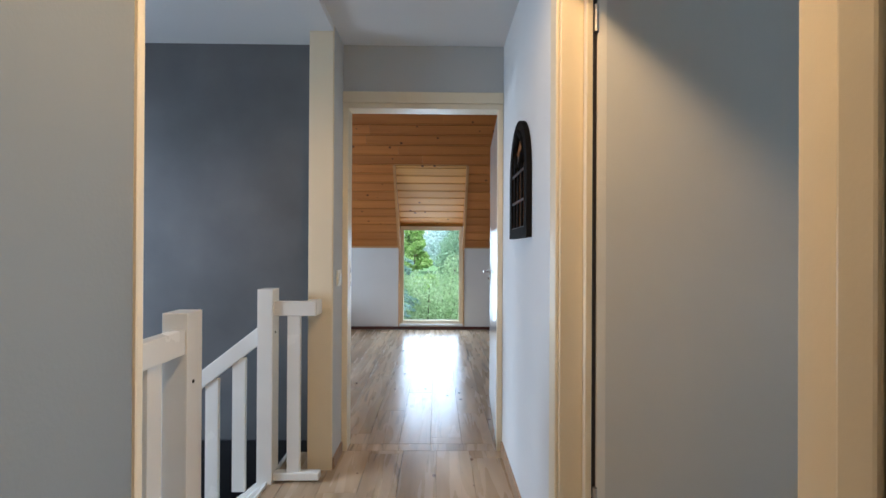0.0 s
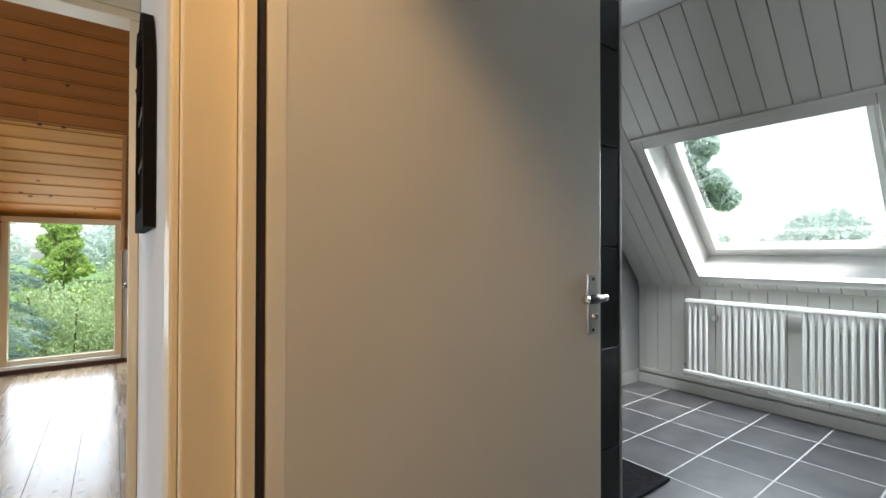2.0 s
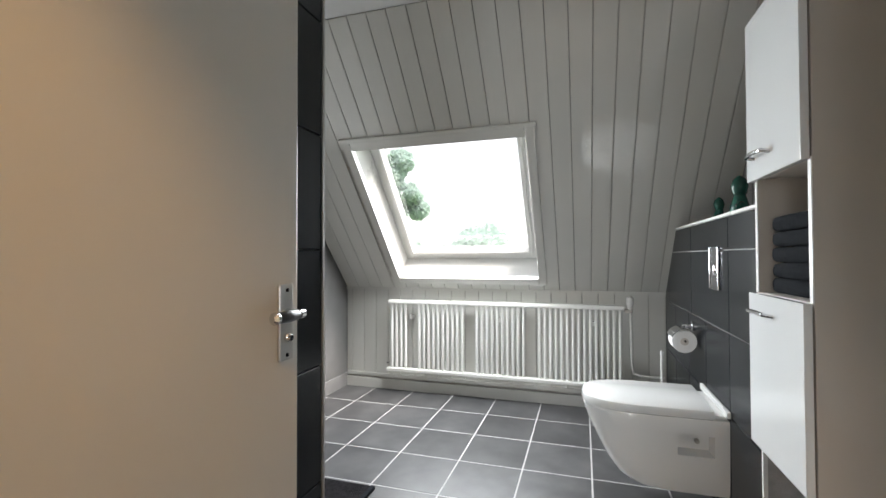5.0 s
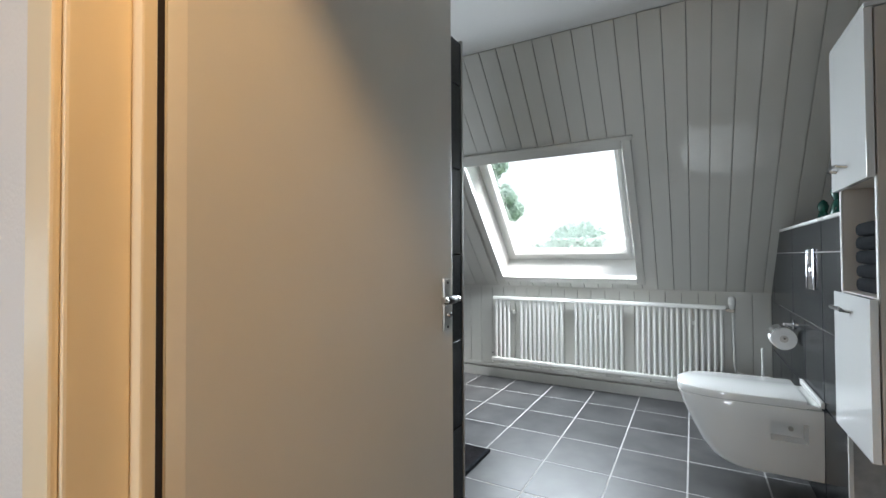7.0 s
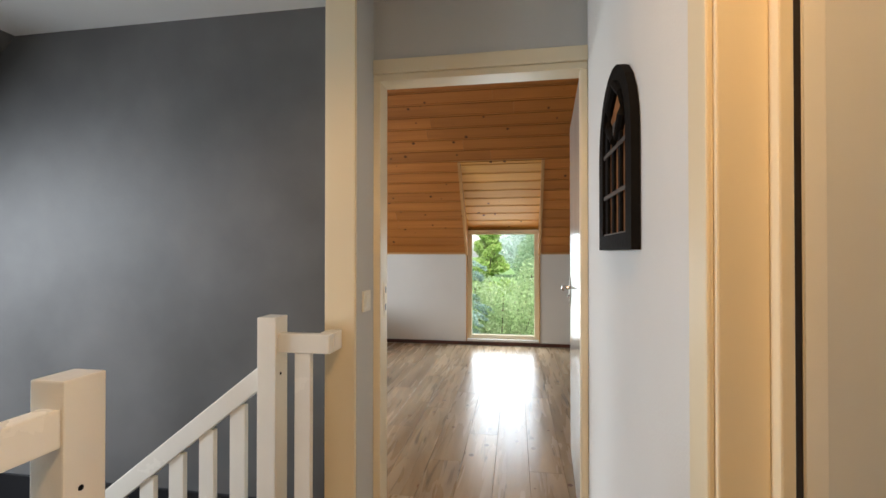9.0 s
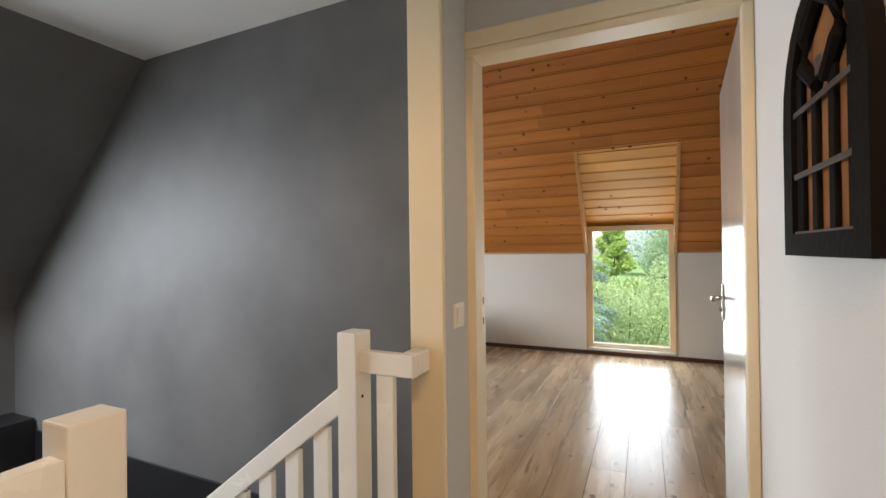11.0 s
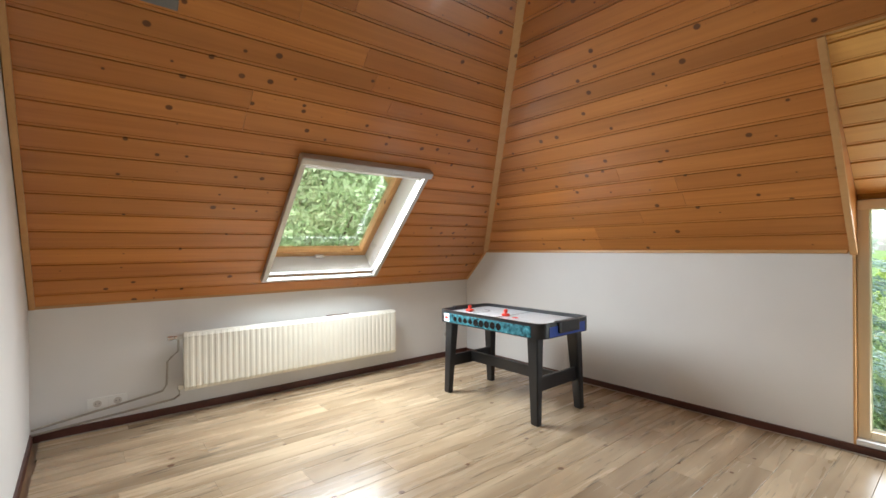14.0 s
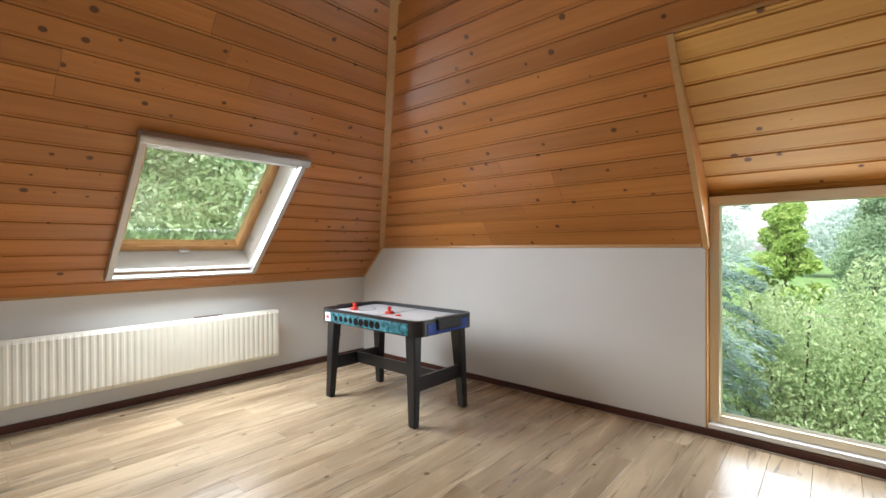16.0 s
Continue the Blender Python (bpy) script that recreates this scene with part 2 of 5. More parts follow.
SLATE = stone("anthracite_wall_tile", (0.008, 0.010, 0.0125), (0.012, 0.0155, 0.019), 0.24, 0.28)
SLATEF = stone("anthracite_floor_tile", (0.030, 0.030, 0.031), (0.095, 0.094, 0.093), 0.40, 0.6)
GREYT = stone("grey_wall_tile", (0.16, 0.155, 0.15), (0.21, 0.205, 0.20), 0.3)
GROUT = paint("light_grey_grout", (0.46, 0.45, 0.44), 0.85, 0.15, 25, 0.3, 200)
GROUTD = paint("dark_grey_grout", (0.16, 0.16, 0.16), 0.9, 0.15, 25, 0.3, 200)
PLAY = paint("white_play_surface", (0.80, 0.82, 0.86), 0.14, 0.01, 4)
TEAL = paint("teal_printed_side", (0.035, 0.16, 0.20), 0.25, 0.85, 26, 0.0)
BLUE = paint("blue_end_panel", (0.012, 0.06, 0.36), 0.3, 0.1)
REDP = paint("red_plastic", (0.75, 0.055, 0.035), 0.3, 0.05)
CABLE = paint("beige_cable", (0.46, 0.41, 0.34), 0.5, 0.1)
LAWN = paint("lawn", (0.12, 0.21, 0.06), 0.95, 0.4, 2, 0.6, 40)
FENCEW = paint("weathered_fence_wood", (0.35, 0.31, 0.26), 0.8, 0.2, 12)
BARK = paint("bark", (0.09, 0.065, 0.045), 0.9, 0.3, 14, 0.8, 40)
SPRUCE = foliage("blue_spruce_needles", (0.24, 0.36, 0.34), (0.46, 0.58, 0.56))
WILLOW = foliage("willow_leaves", (0.34, 0.46, 0.24), (0.64, 0.74, 0.46))
YTREE = foliage("yellow_green_leaves", (0.26, 0.40, 0.10), (0.50, 0.62, 0.22))
DTREE = foliage("mid_green_leaves", (0.22, 0.33, 0.20), (0.42, 0.54, 0.36))
# Leaf colour paled and blued; the haze and glare are put into it.
HTREE = foliage("haze_toned_leaves", (0.46, 0.56, 0.52), (0.62, 0.70, 0.66))
# Same settings as the white plaster, with a greyer colour.
STUBG = paint("darker_white_plaster", (0.56, 0.55, 0.52), 0.85, 0.03, 1.6, 0.10, 160, spec=0.25)
GREYW = paint("cool_grey_wall_paint", (0.255, 0.275, 0.275), 0.5, 0.03, 2, 0.04, 120)
PALE = foliage("pale_fresh_leaves", (0.42, 0.56, 0.32), (0.66, 0.78, 0.54))

GLASS, gn, gl, gb = nodes_of("window_glass")
gt, gg, gm, gf = gn.new("ShaderNodeBsdfTransparent"), gn.new("ShaderNodeBsdfGlossy"), gn.new("ShaderNodeMixShader"), gn.new("ShaderNodeMapRange")
gw = gn.new("ShaderNodeLayerWeight")
gw.inputs[0].default_value = 0.25
gf.inputs["To Min"].default_value, gf.inputs["To Max"].default_value = 0.03, 0.55
gl.new(gw.outputs["Facing"], gf.inputs["Value"])
gt.inputs[0].default_value = (0.93, 0.96, 0.95, 1)
gg.inputs["Roughness"].default_value = 0.02
gl.new(gf.outputs[0], gm.inputs[0])
gl.new(gt.outputs[0], gm.inputs[1])
gl.new(gg.outputs[0], gm.inputs[2])
gl.new(gm.outputs[0], gn["Material Output"].inputs[0])
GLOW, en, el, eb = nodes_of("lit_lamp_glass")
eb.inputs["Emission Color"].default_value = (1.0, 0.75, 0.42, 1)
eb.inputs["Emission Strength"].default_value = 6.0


# ---------- mesh helpers ----------
def mesh_of(bm, name, mat, smooth=False):
    me = bpy.data.meshes.new(name)
    bmesh.ops.recalc_face_normals(bm, faces=bm.faces)
    bm.to_mesh(me)
    bm.free()
    me.materials.append(mat)
    if smooth:
        me.shade_smooth()
        me.set_sharp_from_angle(angle=radians(35))
    return me


def part(name, bm, material, parent, label="", smooth=False):
    """Links a bmesh as one mesh object under a thing or a part."""
    ob = new(name, mesh_of(bm, name, material, smooth))
    ob.parent = parent
    if label:
        tagged(ob, label)
    return ob


def thing(name, label, category, group="", at=(0, 0, 0), turn=0.0):
    ob = new(name)
    ob.empty_display_size = 0.1
    ob.matrix_world = pose(*at, 0, 0, turn)
    return tagged(ob, label, category, group)


def structure(name, bm, material, label="", smooth=False):
    return tagged(new(name, mesh_of(bm, name, material, smooth)), label, kind="structure")


def add_box(bm, x0, x1, y0, y1, z0, z1, m=None):
    vs = [bm.verts.new((x, y, z)) for x in (x0, x1) for y in (y0, y1) for z in (z0, z1)]
    for f in ((0, 1, 3, 2), (4, 6, 7, 5), (0, 4, 5, 1), (2, 3, 7, 6), (0, 2, 6, 4), (1, 5, 7, 3)):
        bm.faces.new([vs[i] for i in f])
    if m is not None:
        bmesh.ops.transform(bm, matrix=m, verts=vs)
    return bm


def box(x0, x1, y0, y1, z0, z1, bevel=0.0, m=None, seg=2):
    bm = add_box(bmesh.new(), x0, x1, y0, y1, z0, z1)
    if bevel:
        bmesh.ops.bevel(bm, geom=bm.edges[:], offset=bevel, segments=seg, affect="EDGES", profile=0.6)
    if m is not None:
        bmesh.ops.transform(bm, matrix=m, verts=bm.verts)
    return bm


def boxes(*rows):
    bm = bmesh.new()
    for r in rows:
        add_box(bm, *r)
    return bm


def lathe(profile, seg=24, m=None):
    """A turned shape from (radius, height) pairs."""
    bm = bmesh.new()
    rings = []
    for r, z in profile:
        rings.append([bm.verts.new((max(r, 1e-4) * math.cos(2 * math.pi * i / seg), max(r, 1e-4) * math.sin(2 * math.pi * i / seg), z)) for i in range(seg)])
    for a, b in zip(rings, rings[1:]):
        for i in range(seg):
            bm.faces.new((a[i], a[(i + 1) % seg], b[(i + 1) % seg], b[i]))
    bm.faces.new(rings[0])
    bm.faces.new(rings[-1])
    if m is not None:
        bmesh.ops.transform(bm, matrix=m, verts=bm.verts)
    return bm


def tube(points, r, seg=10):
    """A bent round bar through points."""
    bm = bmesh.new()
    pts = [Vector(p) for p in points]
    rings = []
    for i, p in enumerate(pts):
        d = (pts[min(i + 1, len(pts) - 1)] - pts[max(i - 1, 0)]).normalized()
        up = Vector((0, 0, 1)) if abs(d.z) < 0.9 else Vector((1, 0, 0))
        s = d.cross(up).normalized()
        q = s.cross(d).normalized()
        rings.append([bm.verts.new(p + r * (math.cos(2 * math.pi * k / seg) * s + math.sin(2 * math.pi * k / seg) * q)) for k in range(seg)])
    for a, b in zip(rings, rings[1:]):
        for k in range(seg):
            bm.faces.new((a[k], a[(k + 1) % seg], b[(k + 1) % seg], b[k]))
    bm.faces.new(rings[0])
    bm.faces.new(rings[-1])
    return bm


def outline(points, z0, z1, m=None, bevel=0.0):
    """A flat outline drawn up from z0 to z1."""
    bm = bmesh.new()
    lo = [bm.verts.new((x, y, z0)) for x, y in points]
    hi = [bm.verts.new((x, y, z1)) for x, y in points]
    bm.faces.new(lo)
    top = bm.faces.new(hi)
    n = len(points)
    for i in range(n):
        bm.faces.new((lo[i], lo[(i + 1) % n], hi[(i + 1) % n], hi[i]))
    if bevel:
        bmesh.ops.bevel(bm, geom=list(top.edges), offset=bevel, segments=2, affect="EDGES", profile=0.6)
    if m is not None:
        bmesh.ops.transform(bm, matrix=m, verts=bm.verts)
    return bm


def plane_frame(o, u, v):
    """A pose whose x runs along u, y along v and z out of the surface."""
    u, v = Vector(u).normalized(), Vector(v).normalized()
    w = u.cross(v)
    return Matrix(((u.x, v.x, w.x, o[0]), (u.y, v.y, w.y, o[1]), (u.z, v.z, w.z, o[2]), (0, 0, 0, 1)))


BEAD = ((0.0, 0.0), (0.0045, 0.0), (0.0065, 0.009), (0.0165, 0.009), (0.0182, 0.0045), (0.0200, 0.009), (-0.0030, 0.009), (0.0, 0.0))


def board(w, lo, hi, profile=BEAD):
    """A board along x, w wide in y, with a bead and a groove; its ends run from lo at its lower edge to hi at its upper edge."""
    bm = bmesh.new()
    ends = []
    for e in (0, 1):
        row = []
        for i, (y, z) in enumerate(profile):
            yy = y if i < len(profile) - 2 else w + y
            k = yy / w
            row.append(bm.verts.new((lo[e] * (1 - k) + hi[e] * k, yy, z)))
        ends.append(row)
    for i in range(len(profile) - 1):
        bm.faces.new((ends[0][i], ends[1][i], ends[1][i + 1], ends[0][i + 1]))
    bm.faces.new(ends[0])
    bm.faces.new(ends[1])
    return bm


DEEP = ((0.0, 0.0), (0.008, 0.0), (0.0095, 0.012), (0.0185, 0.012), (0.0203, 0.005), (0.0225, 0.012), (-0.002, 0.012), (0.0, 0.0))


def lay_board(name, parent, mat, fr, v, w, lo, hi, profile=BEAD, lift=0.0):
    mid = (lo[0] + lo[1]) / 2
    ob = new(name, mesh_of(board(w, (lo[0] - mid, lo[1] - mid), (hi[0] - mid, hi[1] - mid), profile), name, mat))
    ob.parent = parent
    ob.matrix_world = fr @ Matrix.Translation((mid, v, lift))
    return ob

# ---------- plan ----------
HALL_L, HALL_R = -0.45, 0.505          # hall walls
DOOR_Y, BED_Y = 2.62, 2.67             # wall between hall and bedroom
CEIL_Z = 2.37
LX, LZ = -3.90, 0.883                  # low wall under the slope on the left
BY, BZ = 6.542, 1.211                  # low wall under the far slope
BT = 1.27                              # rise of the far slope
BATH_X, BATH_KZ, BATH_T = 3.90, 0.93, 1.10
BATH_Z, BATH_L, BATH_R = 0.14, 2.66, 0.03
ROOF = 0.20

FL = plane_frame((LX, 0, LZ), (0, 1, 0), (1, 0, 1))
FB = plane_frame((0, BY, BZ), (1, 0, 0), (0, -1, BT))
FR = plane_frame((BATH_X, 0, BATH_KZ), (0, -1, 0), (-1, 0, BATH_T))
SB = BT / math.sqrt(1 + BT * BT)
SR = BATH_T / math.sqrt(1 + BATH_T * BATH_T)


def slope_slab(name, fr, u0, u1, v1, hole, label, mat):
    """A roof slope seen from inside, with an opening through it."""
    a, b, c, d = hole[0] - 0.016, hole[1] + 0.016, hole[2] - 0.016, hole[3] + 0.016
    bm = boxes((u0, a, 0, v1, -ROOF, 0), (b, u1, 0, v1, -ROOF, 0), (a, b, 0, c, -ROOF, 0), (a, b, d, v1, -ROOF, 0))
    bmesh.ops.transform(bm, matrix=fr, verts=bm.verts)
    return structure(name, bm, mat, label)


# ---------- setting: hall, stairwell ----------
structure("floor_base", boxes((HALL_L - 0.28, 0.62, -1.6, 2.7, -0.25, -0.014), (-4.0, 2.7, 2.7, 6.7, -0.25, -0.014), (-4.0, -0.73, 2.62, 2.7, -0.25, -0.014)), BASEW, "subfloor under the oak laminate boards")
structure("floor_bathroom_base", boxes((0.61, 3.98, -0.05, 2.75, -0.1, BATH_Z - 0.0009)), GROUT, "light grey grout bed of the bathroom floor")
structure("ceiling", boxes((-4.1, 0.60, -1.7, 2.66, CEIL_Z, CEIL_Z + 0.1)), CEIL, "flat white painted hall ceiling")
structure("ceiling_bathroom", boxes((0.60, 2.62, -0.1, 2.75, CEIL_Z, CEIL_Z + 0.1)), CEIL, "flat white painted bathroom ceiling")
structure("ceiling_bedroom", boxes((-4.0, 2.8, 2.6, 6.7, 3.45, 3.55)), CEIL, "flat ceiling high under the roof")
structure("wall_hall_left", boxes((HALL_L - 0.1, HALL_L, -1.6, 0.86, 0, CEIL_Z)), GREYW, "cool grey painted hall wall")
structure("trim_wall_end", box(HALL_L - 0.105, HALL_L + 0.006, 0.86, 0.884, 0, CEIL_Z, 0.006), CREAM, "cream painted wooden edge of the wall")
structure("wall_hall_back", boxes((-4.1, 0.7, -1.7, -1.6, -2.7, CEIL_Z)), WHITE, "plain white wall")
# right wall with the bathroom door opening
structure("wall_hall_right", boxes((HALL_R, 0.60, -1.6, 0.394, 0, CEIL_Z), (HALL_R, 0.60, 1.45, DOOR_Y, 0, CEIL_Z), (HALL_R, 0.60, 0.394, 1.45, 2.09, CEIL_Z)), WHITE, "white plastered hall wall with the bathroom doorway")
# wall to the bedroom
structure("wall_bedroom_door", boxes((-0.55, -0.436, DOOR_Y, BED_Y, 0, 2.097), (0.505, 2.7, DOOR_Y, BED_Y, 0, 2.097), (-0.55, 2.7, DOOR_Y, BED_Y, 2.097, 3.5)), WHITE, "white plastered wall with the bedroom doorway")
structure("wall_stairwell", boxes((-4.0, -0.55, DOOR_Y, BED_Y - 0.03, -2.7, CEIL_Z)), GREY, "dark grey painted stairwell wall with faint smears")
structure("wall_bedroom_near", boxes((-4.0, -0.55, BED_Y - 0.03, BED_Y, 0, 3.5)), WHITE, "white plastered bedroom wall")
structure("wall_stub", box(-0.565, -0.436, 2.385, 2.619, 0, CEIL_Z, 0.004), CREAM, "cream painted wall end beside the bedroom doorway")
structure("wall_stub_face", boxes((-0.436, -0.433, 2.402, 2.618, 0.0, CEIL_Z)), STUBG, "plaster strip with the light switch, greyer than the hall walls")
structure("beam", box(-0.565, -0.436, -1.6, 2.385, 2.335, CEIL_Z, 0.004), CEIL, "shallow white boxed beam over the banister")
# Opening for the assumed stairwell skylight, placed out of view.
stair_hole = (0.95, 1.85, 0.245, 1.345)
slope_slab("wall_stair_slope", FL, -1.7, DOOR_Y - 0.001, 2.2, stair_hole, "dark grey painted sloping stairwell side with an assumed skylight", GREY)
structure("wall_stair_low", boxes((LX - 0.1, LX, -1.6, DOOR_Y, -2.7, LZ + 0.02)), GREY, "dark grey painted low stairwell wall")
# Unseen floor, given light oak to bounce daylight up the stairwell.
structure("stair_hall_floor", boxes((-4.0, -0.4, -1.7, 2.65, -2.75, -2.65)), BASEW, "unseen oak-coloured floor below the stairs, bouncing daylight up")
structure("wall_stair_below", boxes((-0.72, -0.62, -1.6, 2.6, -2.65, -0.26)), WHITE, "plain white wall under the hall")
structure("baseboard_stairwell", box(-3.9, -0.56, 2.605, 2.6195, -0.30, 0.066, 0.004), BLACKP, "black painted skirting along the stairwell wall")
structure("baseboard_stair_corner", box(-3.895, -3.60, 2.42, 2.604, -0.30, 0.15, 0.006), BLACKP, "black painted boxed corner beside the stairwell wall")
structure("trim_landing_edge", box(-0.735, -0.72, -1.6, 2.619, -0.26, 0.012, 0.004), RAILP, "white painted edge of the landing floor")
structure("baseboard", boxes((HALL_R - 0.012, HALL_R, 1.47, 2.60, 0, 0.062)), BASEW, "oak skirting along the hall wall")
structure("baseboard_stub", boxes((-0.435, -0.423, 2.40, 2.60, 0, 0.062)), BASEW, "oak skirting on the wall end")


def door_frame(name, label, rows, mat):
    ob = tagged(new(name), label, kind="structure")
    for nm, r in rows:
        # Dark strip filling the hinge gap, put in for the shade there.
        if nm == "gap_shade":
            part(nm, box(*r, 0.001), RUBBER_AND_GAP, ob, "dark strip standing in for shade in the hinge gap")
        else:
            part(nm, box(*r, 0.004), mat, ob)
    return ob


door_frame("door_frame_1", "cream gloss wooden frame round the bedroom doorway", (
    ("jamb", (-0.435, -0.400, 2.612, 2.722, 0, 1.999)), ("jamb", (0.474, 0.504, 2.612, 2.655, 0, 1.999)),
    ("head", (-0.435, 0.504, 2.612, 2.722, 2.0, 2.03)), ("cap", (-0.435, 0.504, 2.604, 2.722, 2.031, 2.096))), CREAM)
part("strike_plate", boxes((-0.3999, -0.3980, 2.665, 2.700, 0.93, 1.09)), CREAM, bpy.data.objects["door_frame_1"], "painted strike plate with two dark slots")
for z in (0.955, 1.035):
    part("latch_slot", boxes((-0.3979, -0.3970, 2.682, 2.694, z, z + 0.028)), BLACK, bpy.data.objects["door_frame_1"], "dark latch slot")
door_frame("door_frame_2", "cream gloss wooden frame round the bathroom doorway", (
    ("jamb", (0.506, 0.580, 1.415, 1.450, 0, 2.03)), ("rebate", (0.5805, 0.602, 1.393, 1.450, 0, 2.03)), ("casing", (0.494, 0.5055, 1.422, 1.495, 0, 2.075)), ("gap_shade", (0.6025, 0.6180, 1.4065, 1.4480, 0, 2.03)), ("jamb", (0.585, 0.695, 0.430, 0.590, 0, 2.03)), ("jamb", (0.492, 0.584, 0.395, 0.430, 0, 2.09)), ("casing", (0.484, 0.4915, 0.385, 0.425, 0, 2.09)),
    ("head", (0.492, 0.602, 0.431, 1.449, 2.0305, 2.09)),
    ("threshold", (0.51, 0.584, 0.431, 1.3925, 0.0, BATH_Z - 0.004))), CREAM)
door_frame("trim_near_door", "pale painted wooden moulding beside the bathroom frame", (("moulding", (0.488, 0.5045, 0.30, 0.328, 0, CEIL_Z - 0.01)), ("moulding", (0.495, 0.5045, 0.329, 0.383, 0, CEIL_Z - 0.01))), RAILP)

# ---------- setting: bedroom ----------
WX0, WX1, WZ0, WZ1 = -0.432, 0.505, 0.060, 1.515
structure("wall_bedroom_left", boxes((LX - 0.12, LX, BED_Y - 0.04, 6.66, 0, LZ + 0.004)), WHITE, "low white plastered wall under the roof slope")
structure("wall_bedroom_far", boxes((LX, WX0 - 0.006, BY, BY + 0.12, 0, BZ + 0.004), (WX1 + 0.006, 2.7, BY, BY + 0.12, 0, BZ + 0.004), (WX0 - 0.006, WX1 + 0.006, BY, BY + 0.12, 0, WZ0)), WHITE, "low white plastered wall round the dormer window")
structure("wall_bedroom_right", boxes((2.6, 2.7, BED_Y, 6.66, 0, 3.5)), WHITE, "plain white wall")
sky_hole = (4.135, 5.137, 0.245, 1.345)
slope_left = slope_slab("wall_slope_left", FL, BED_Y - 0.05, 7.2, 3.75, sky_hole, "pine-boarded roof slope with a skylight", PINEL)
DV = (2.262 - BZ) / SB
bm = boxes((-4.6, WX0, -0.02, 3.2, -0.16, 0), (WX1, 2.7, -0.02, 3.2, -0.16, 0), (WX0, WX1, DV, 3.2, -0.16, 0))
bmesh.ops.transform(bm, matrix=FB, verts=bm.verts)
slope_far = structure("wall_slope_far", bm, PINEL, "pine-boarded far roof slope with a dormer")
structure("baseboard_bedroom", boxes((LX, LX + 0.014, BED_Y + 0.015, BY - 0.0145, 0, 0.058), (LX, 2.6, BY - 0.014, BY, 0, 0.050), (LX, -0.45, BED_Y, BED_Y + 0.014, 0, 0.058)), SKIRT, "dark red-brown wooden skirting")


def beam_between(a, b, w, t, up):
    """A batten from a to b."""
    a, b = Vector(a), Vector(b)
    fr = plane_frame(a, b - a, Vector(up).cross(b - a))
    return box(0, (b - a).length, -w / 2, w / 2, -t / 2, t / 2, 0.003, fr)


def hip_y(z):
    return BY - max(0.0, z - BZ) / BT


def hip_x(z):
    return LX + (z - LZ)


structure("trim_hip", beam_between((hip_x(BZ) + 0.018, BY - 0.015, BZ), (hip_x(3.42) + 0.030, hip_y(3.42) - 0.012, 3.42), 0.072, 0.022, (1, -1, -1)), PINEL, "pale pine batten over the hip of the roof")
structure("trim_slope_foot", box(LX + 0.004, LX + 0.024, BED_Y, BY, LZ - 0.008, LZ + 0.016, 0.003), PINEL, "narrow pine moulding at the foot of the slope")
structure("trim_far_foot", box(hip_x(BZ), WX0 - 0.03, BY - 0.022, BY - 0.002, BZ - 0.010, BZ + 0.014, 0.003), PINEL, "narrow pine moulding at the foot of the far slope")
structure("trim_far_foot_right", box(WX1 + 0.03, 2.6, BY - 0.022, BY - 0.002, BZ - 0.010, BZ + 0.014, 0.003), PINEL, "narrow pine moulding beside the dormer")
structure("trim_corner_foot", beam_between((LX + 0.012, BY - 0.012, LZ), (hip_x(BZ) + 0.012, BY - 0.012, BZ + 0.005), 0.03, 0.02, (0, -1, 0)), PINEL, "short pine moulding in the corner")
structure("trim_near_slope", beam_between((LX + 0.02, BED_Y + 0.02, LZ), (hip_x(3.4) + 0.02, BED_Y + 0.02, 3.4), 0.03, 0.03, (0, 1, 0)), PINEL, "pine moulding where the slope meets the near wall")

# Thin facing, greyer than the white wall it covers.
structure("wall_over_door", boxes((-0.432, 0.5035, 2.6165, 2.6195, 2.0975, CEIL_Z - 0.001)), STUBG, "thin greyer facing over the bedroom doorway")

# dormer: inner panel, cheeks, window
DY0, DZ0, DY1, DZ1 = BY - (2.262 - BZ) / BT, 2.262, 6.615, 1.535
FD = plane_frame((0, DY1, DZ1), (1, 0, 0), (0, DY0 - DY1, DZ0 - DZ1))
DL = math.hypot(DY0 - DY1, DZ0 - DZ1)
bm = boxes((WX0 - 0.05, WX1 + 0.05, -0.02, DL + 0.02, -0.06, 0.0))
bmesh.ops.transform(bm, matrix=FD, verts=bm.verts)
dormer_panel = structure("ceiling_dormer", bm, PINEL, "pine boarding over the dormer window")
for k, x in (("left", WX0), ("right", WX1)):
    s = -1 if k == "left" else 1
    bm = outline([(BY + 0.12, BZ - 0.02), (BY - 0.004, BZ - 0.02), (DY0, DZ0), (DY0 + 0.1, DZ0 + 0.06), (BY + 0.12, DZ1 + 0.12)], 0, 0.02,
                 Matrix(((0, 0, s, x - s * 0.005), (1, 0, 0, 0), (0, 1, 0, 0), (0, 0, 0, 1))))
    structure("wall_dormer_" + k, bm, PINE, "pine-boarded dormer cheek")
    structure("trim_dormer_" + k, beam_between((x + s * 0.004, BY - 0.012, BZ - 0.01), (x + s * 0.004, DY0 - 0.006, DZ0), 0.034, 0.026, (0, 1, 1)), PINEL, "pine edge board of the dormer")
    structure("trim_window_" + k, box(x - (0.012 if s < 0 else 0.0), x + (0.012 if s > 0 else 0.0), BY - 0.010, BY + 0.05, 0.05, BZ, 0.003), PINEL, "pine edge board beside the dormer window")
structure("wall_dormer_head", boxes((WX0, WX1, 6.66, 6.75, WZ1 + 0.02, 1.9)), VELUX, "panel above the dormer window")

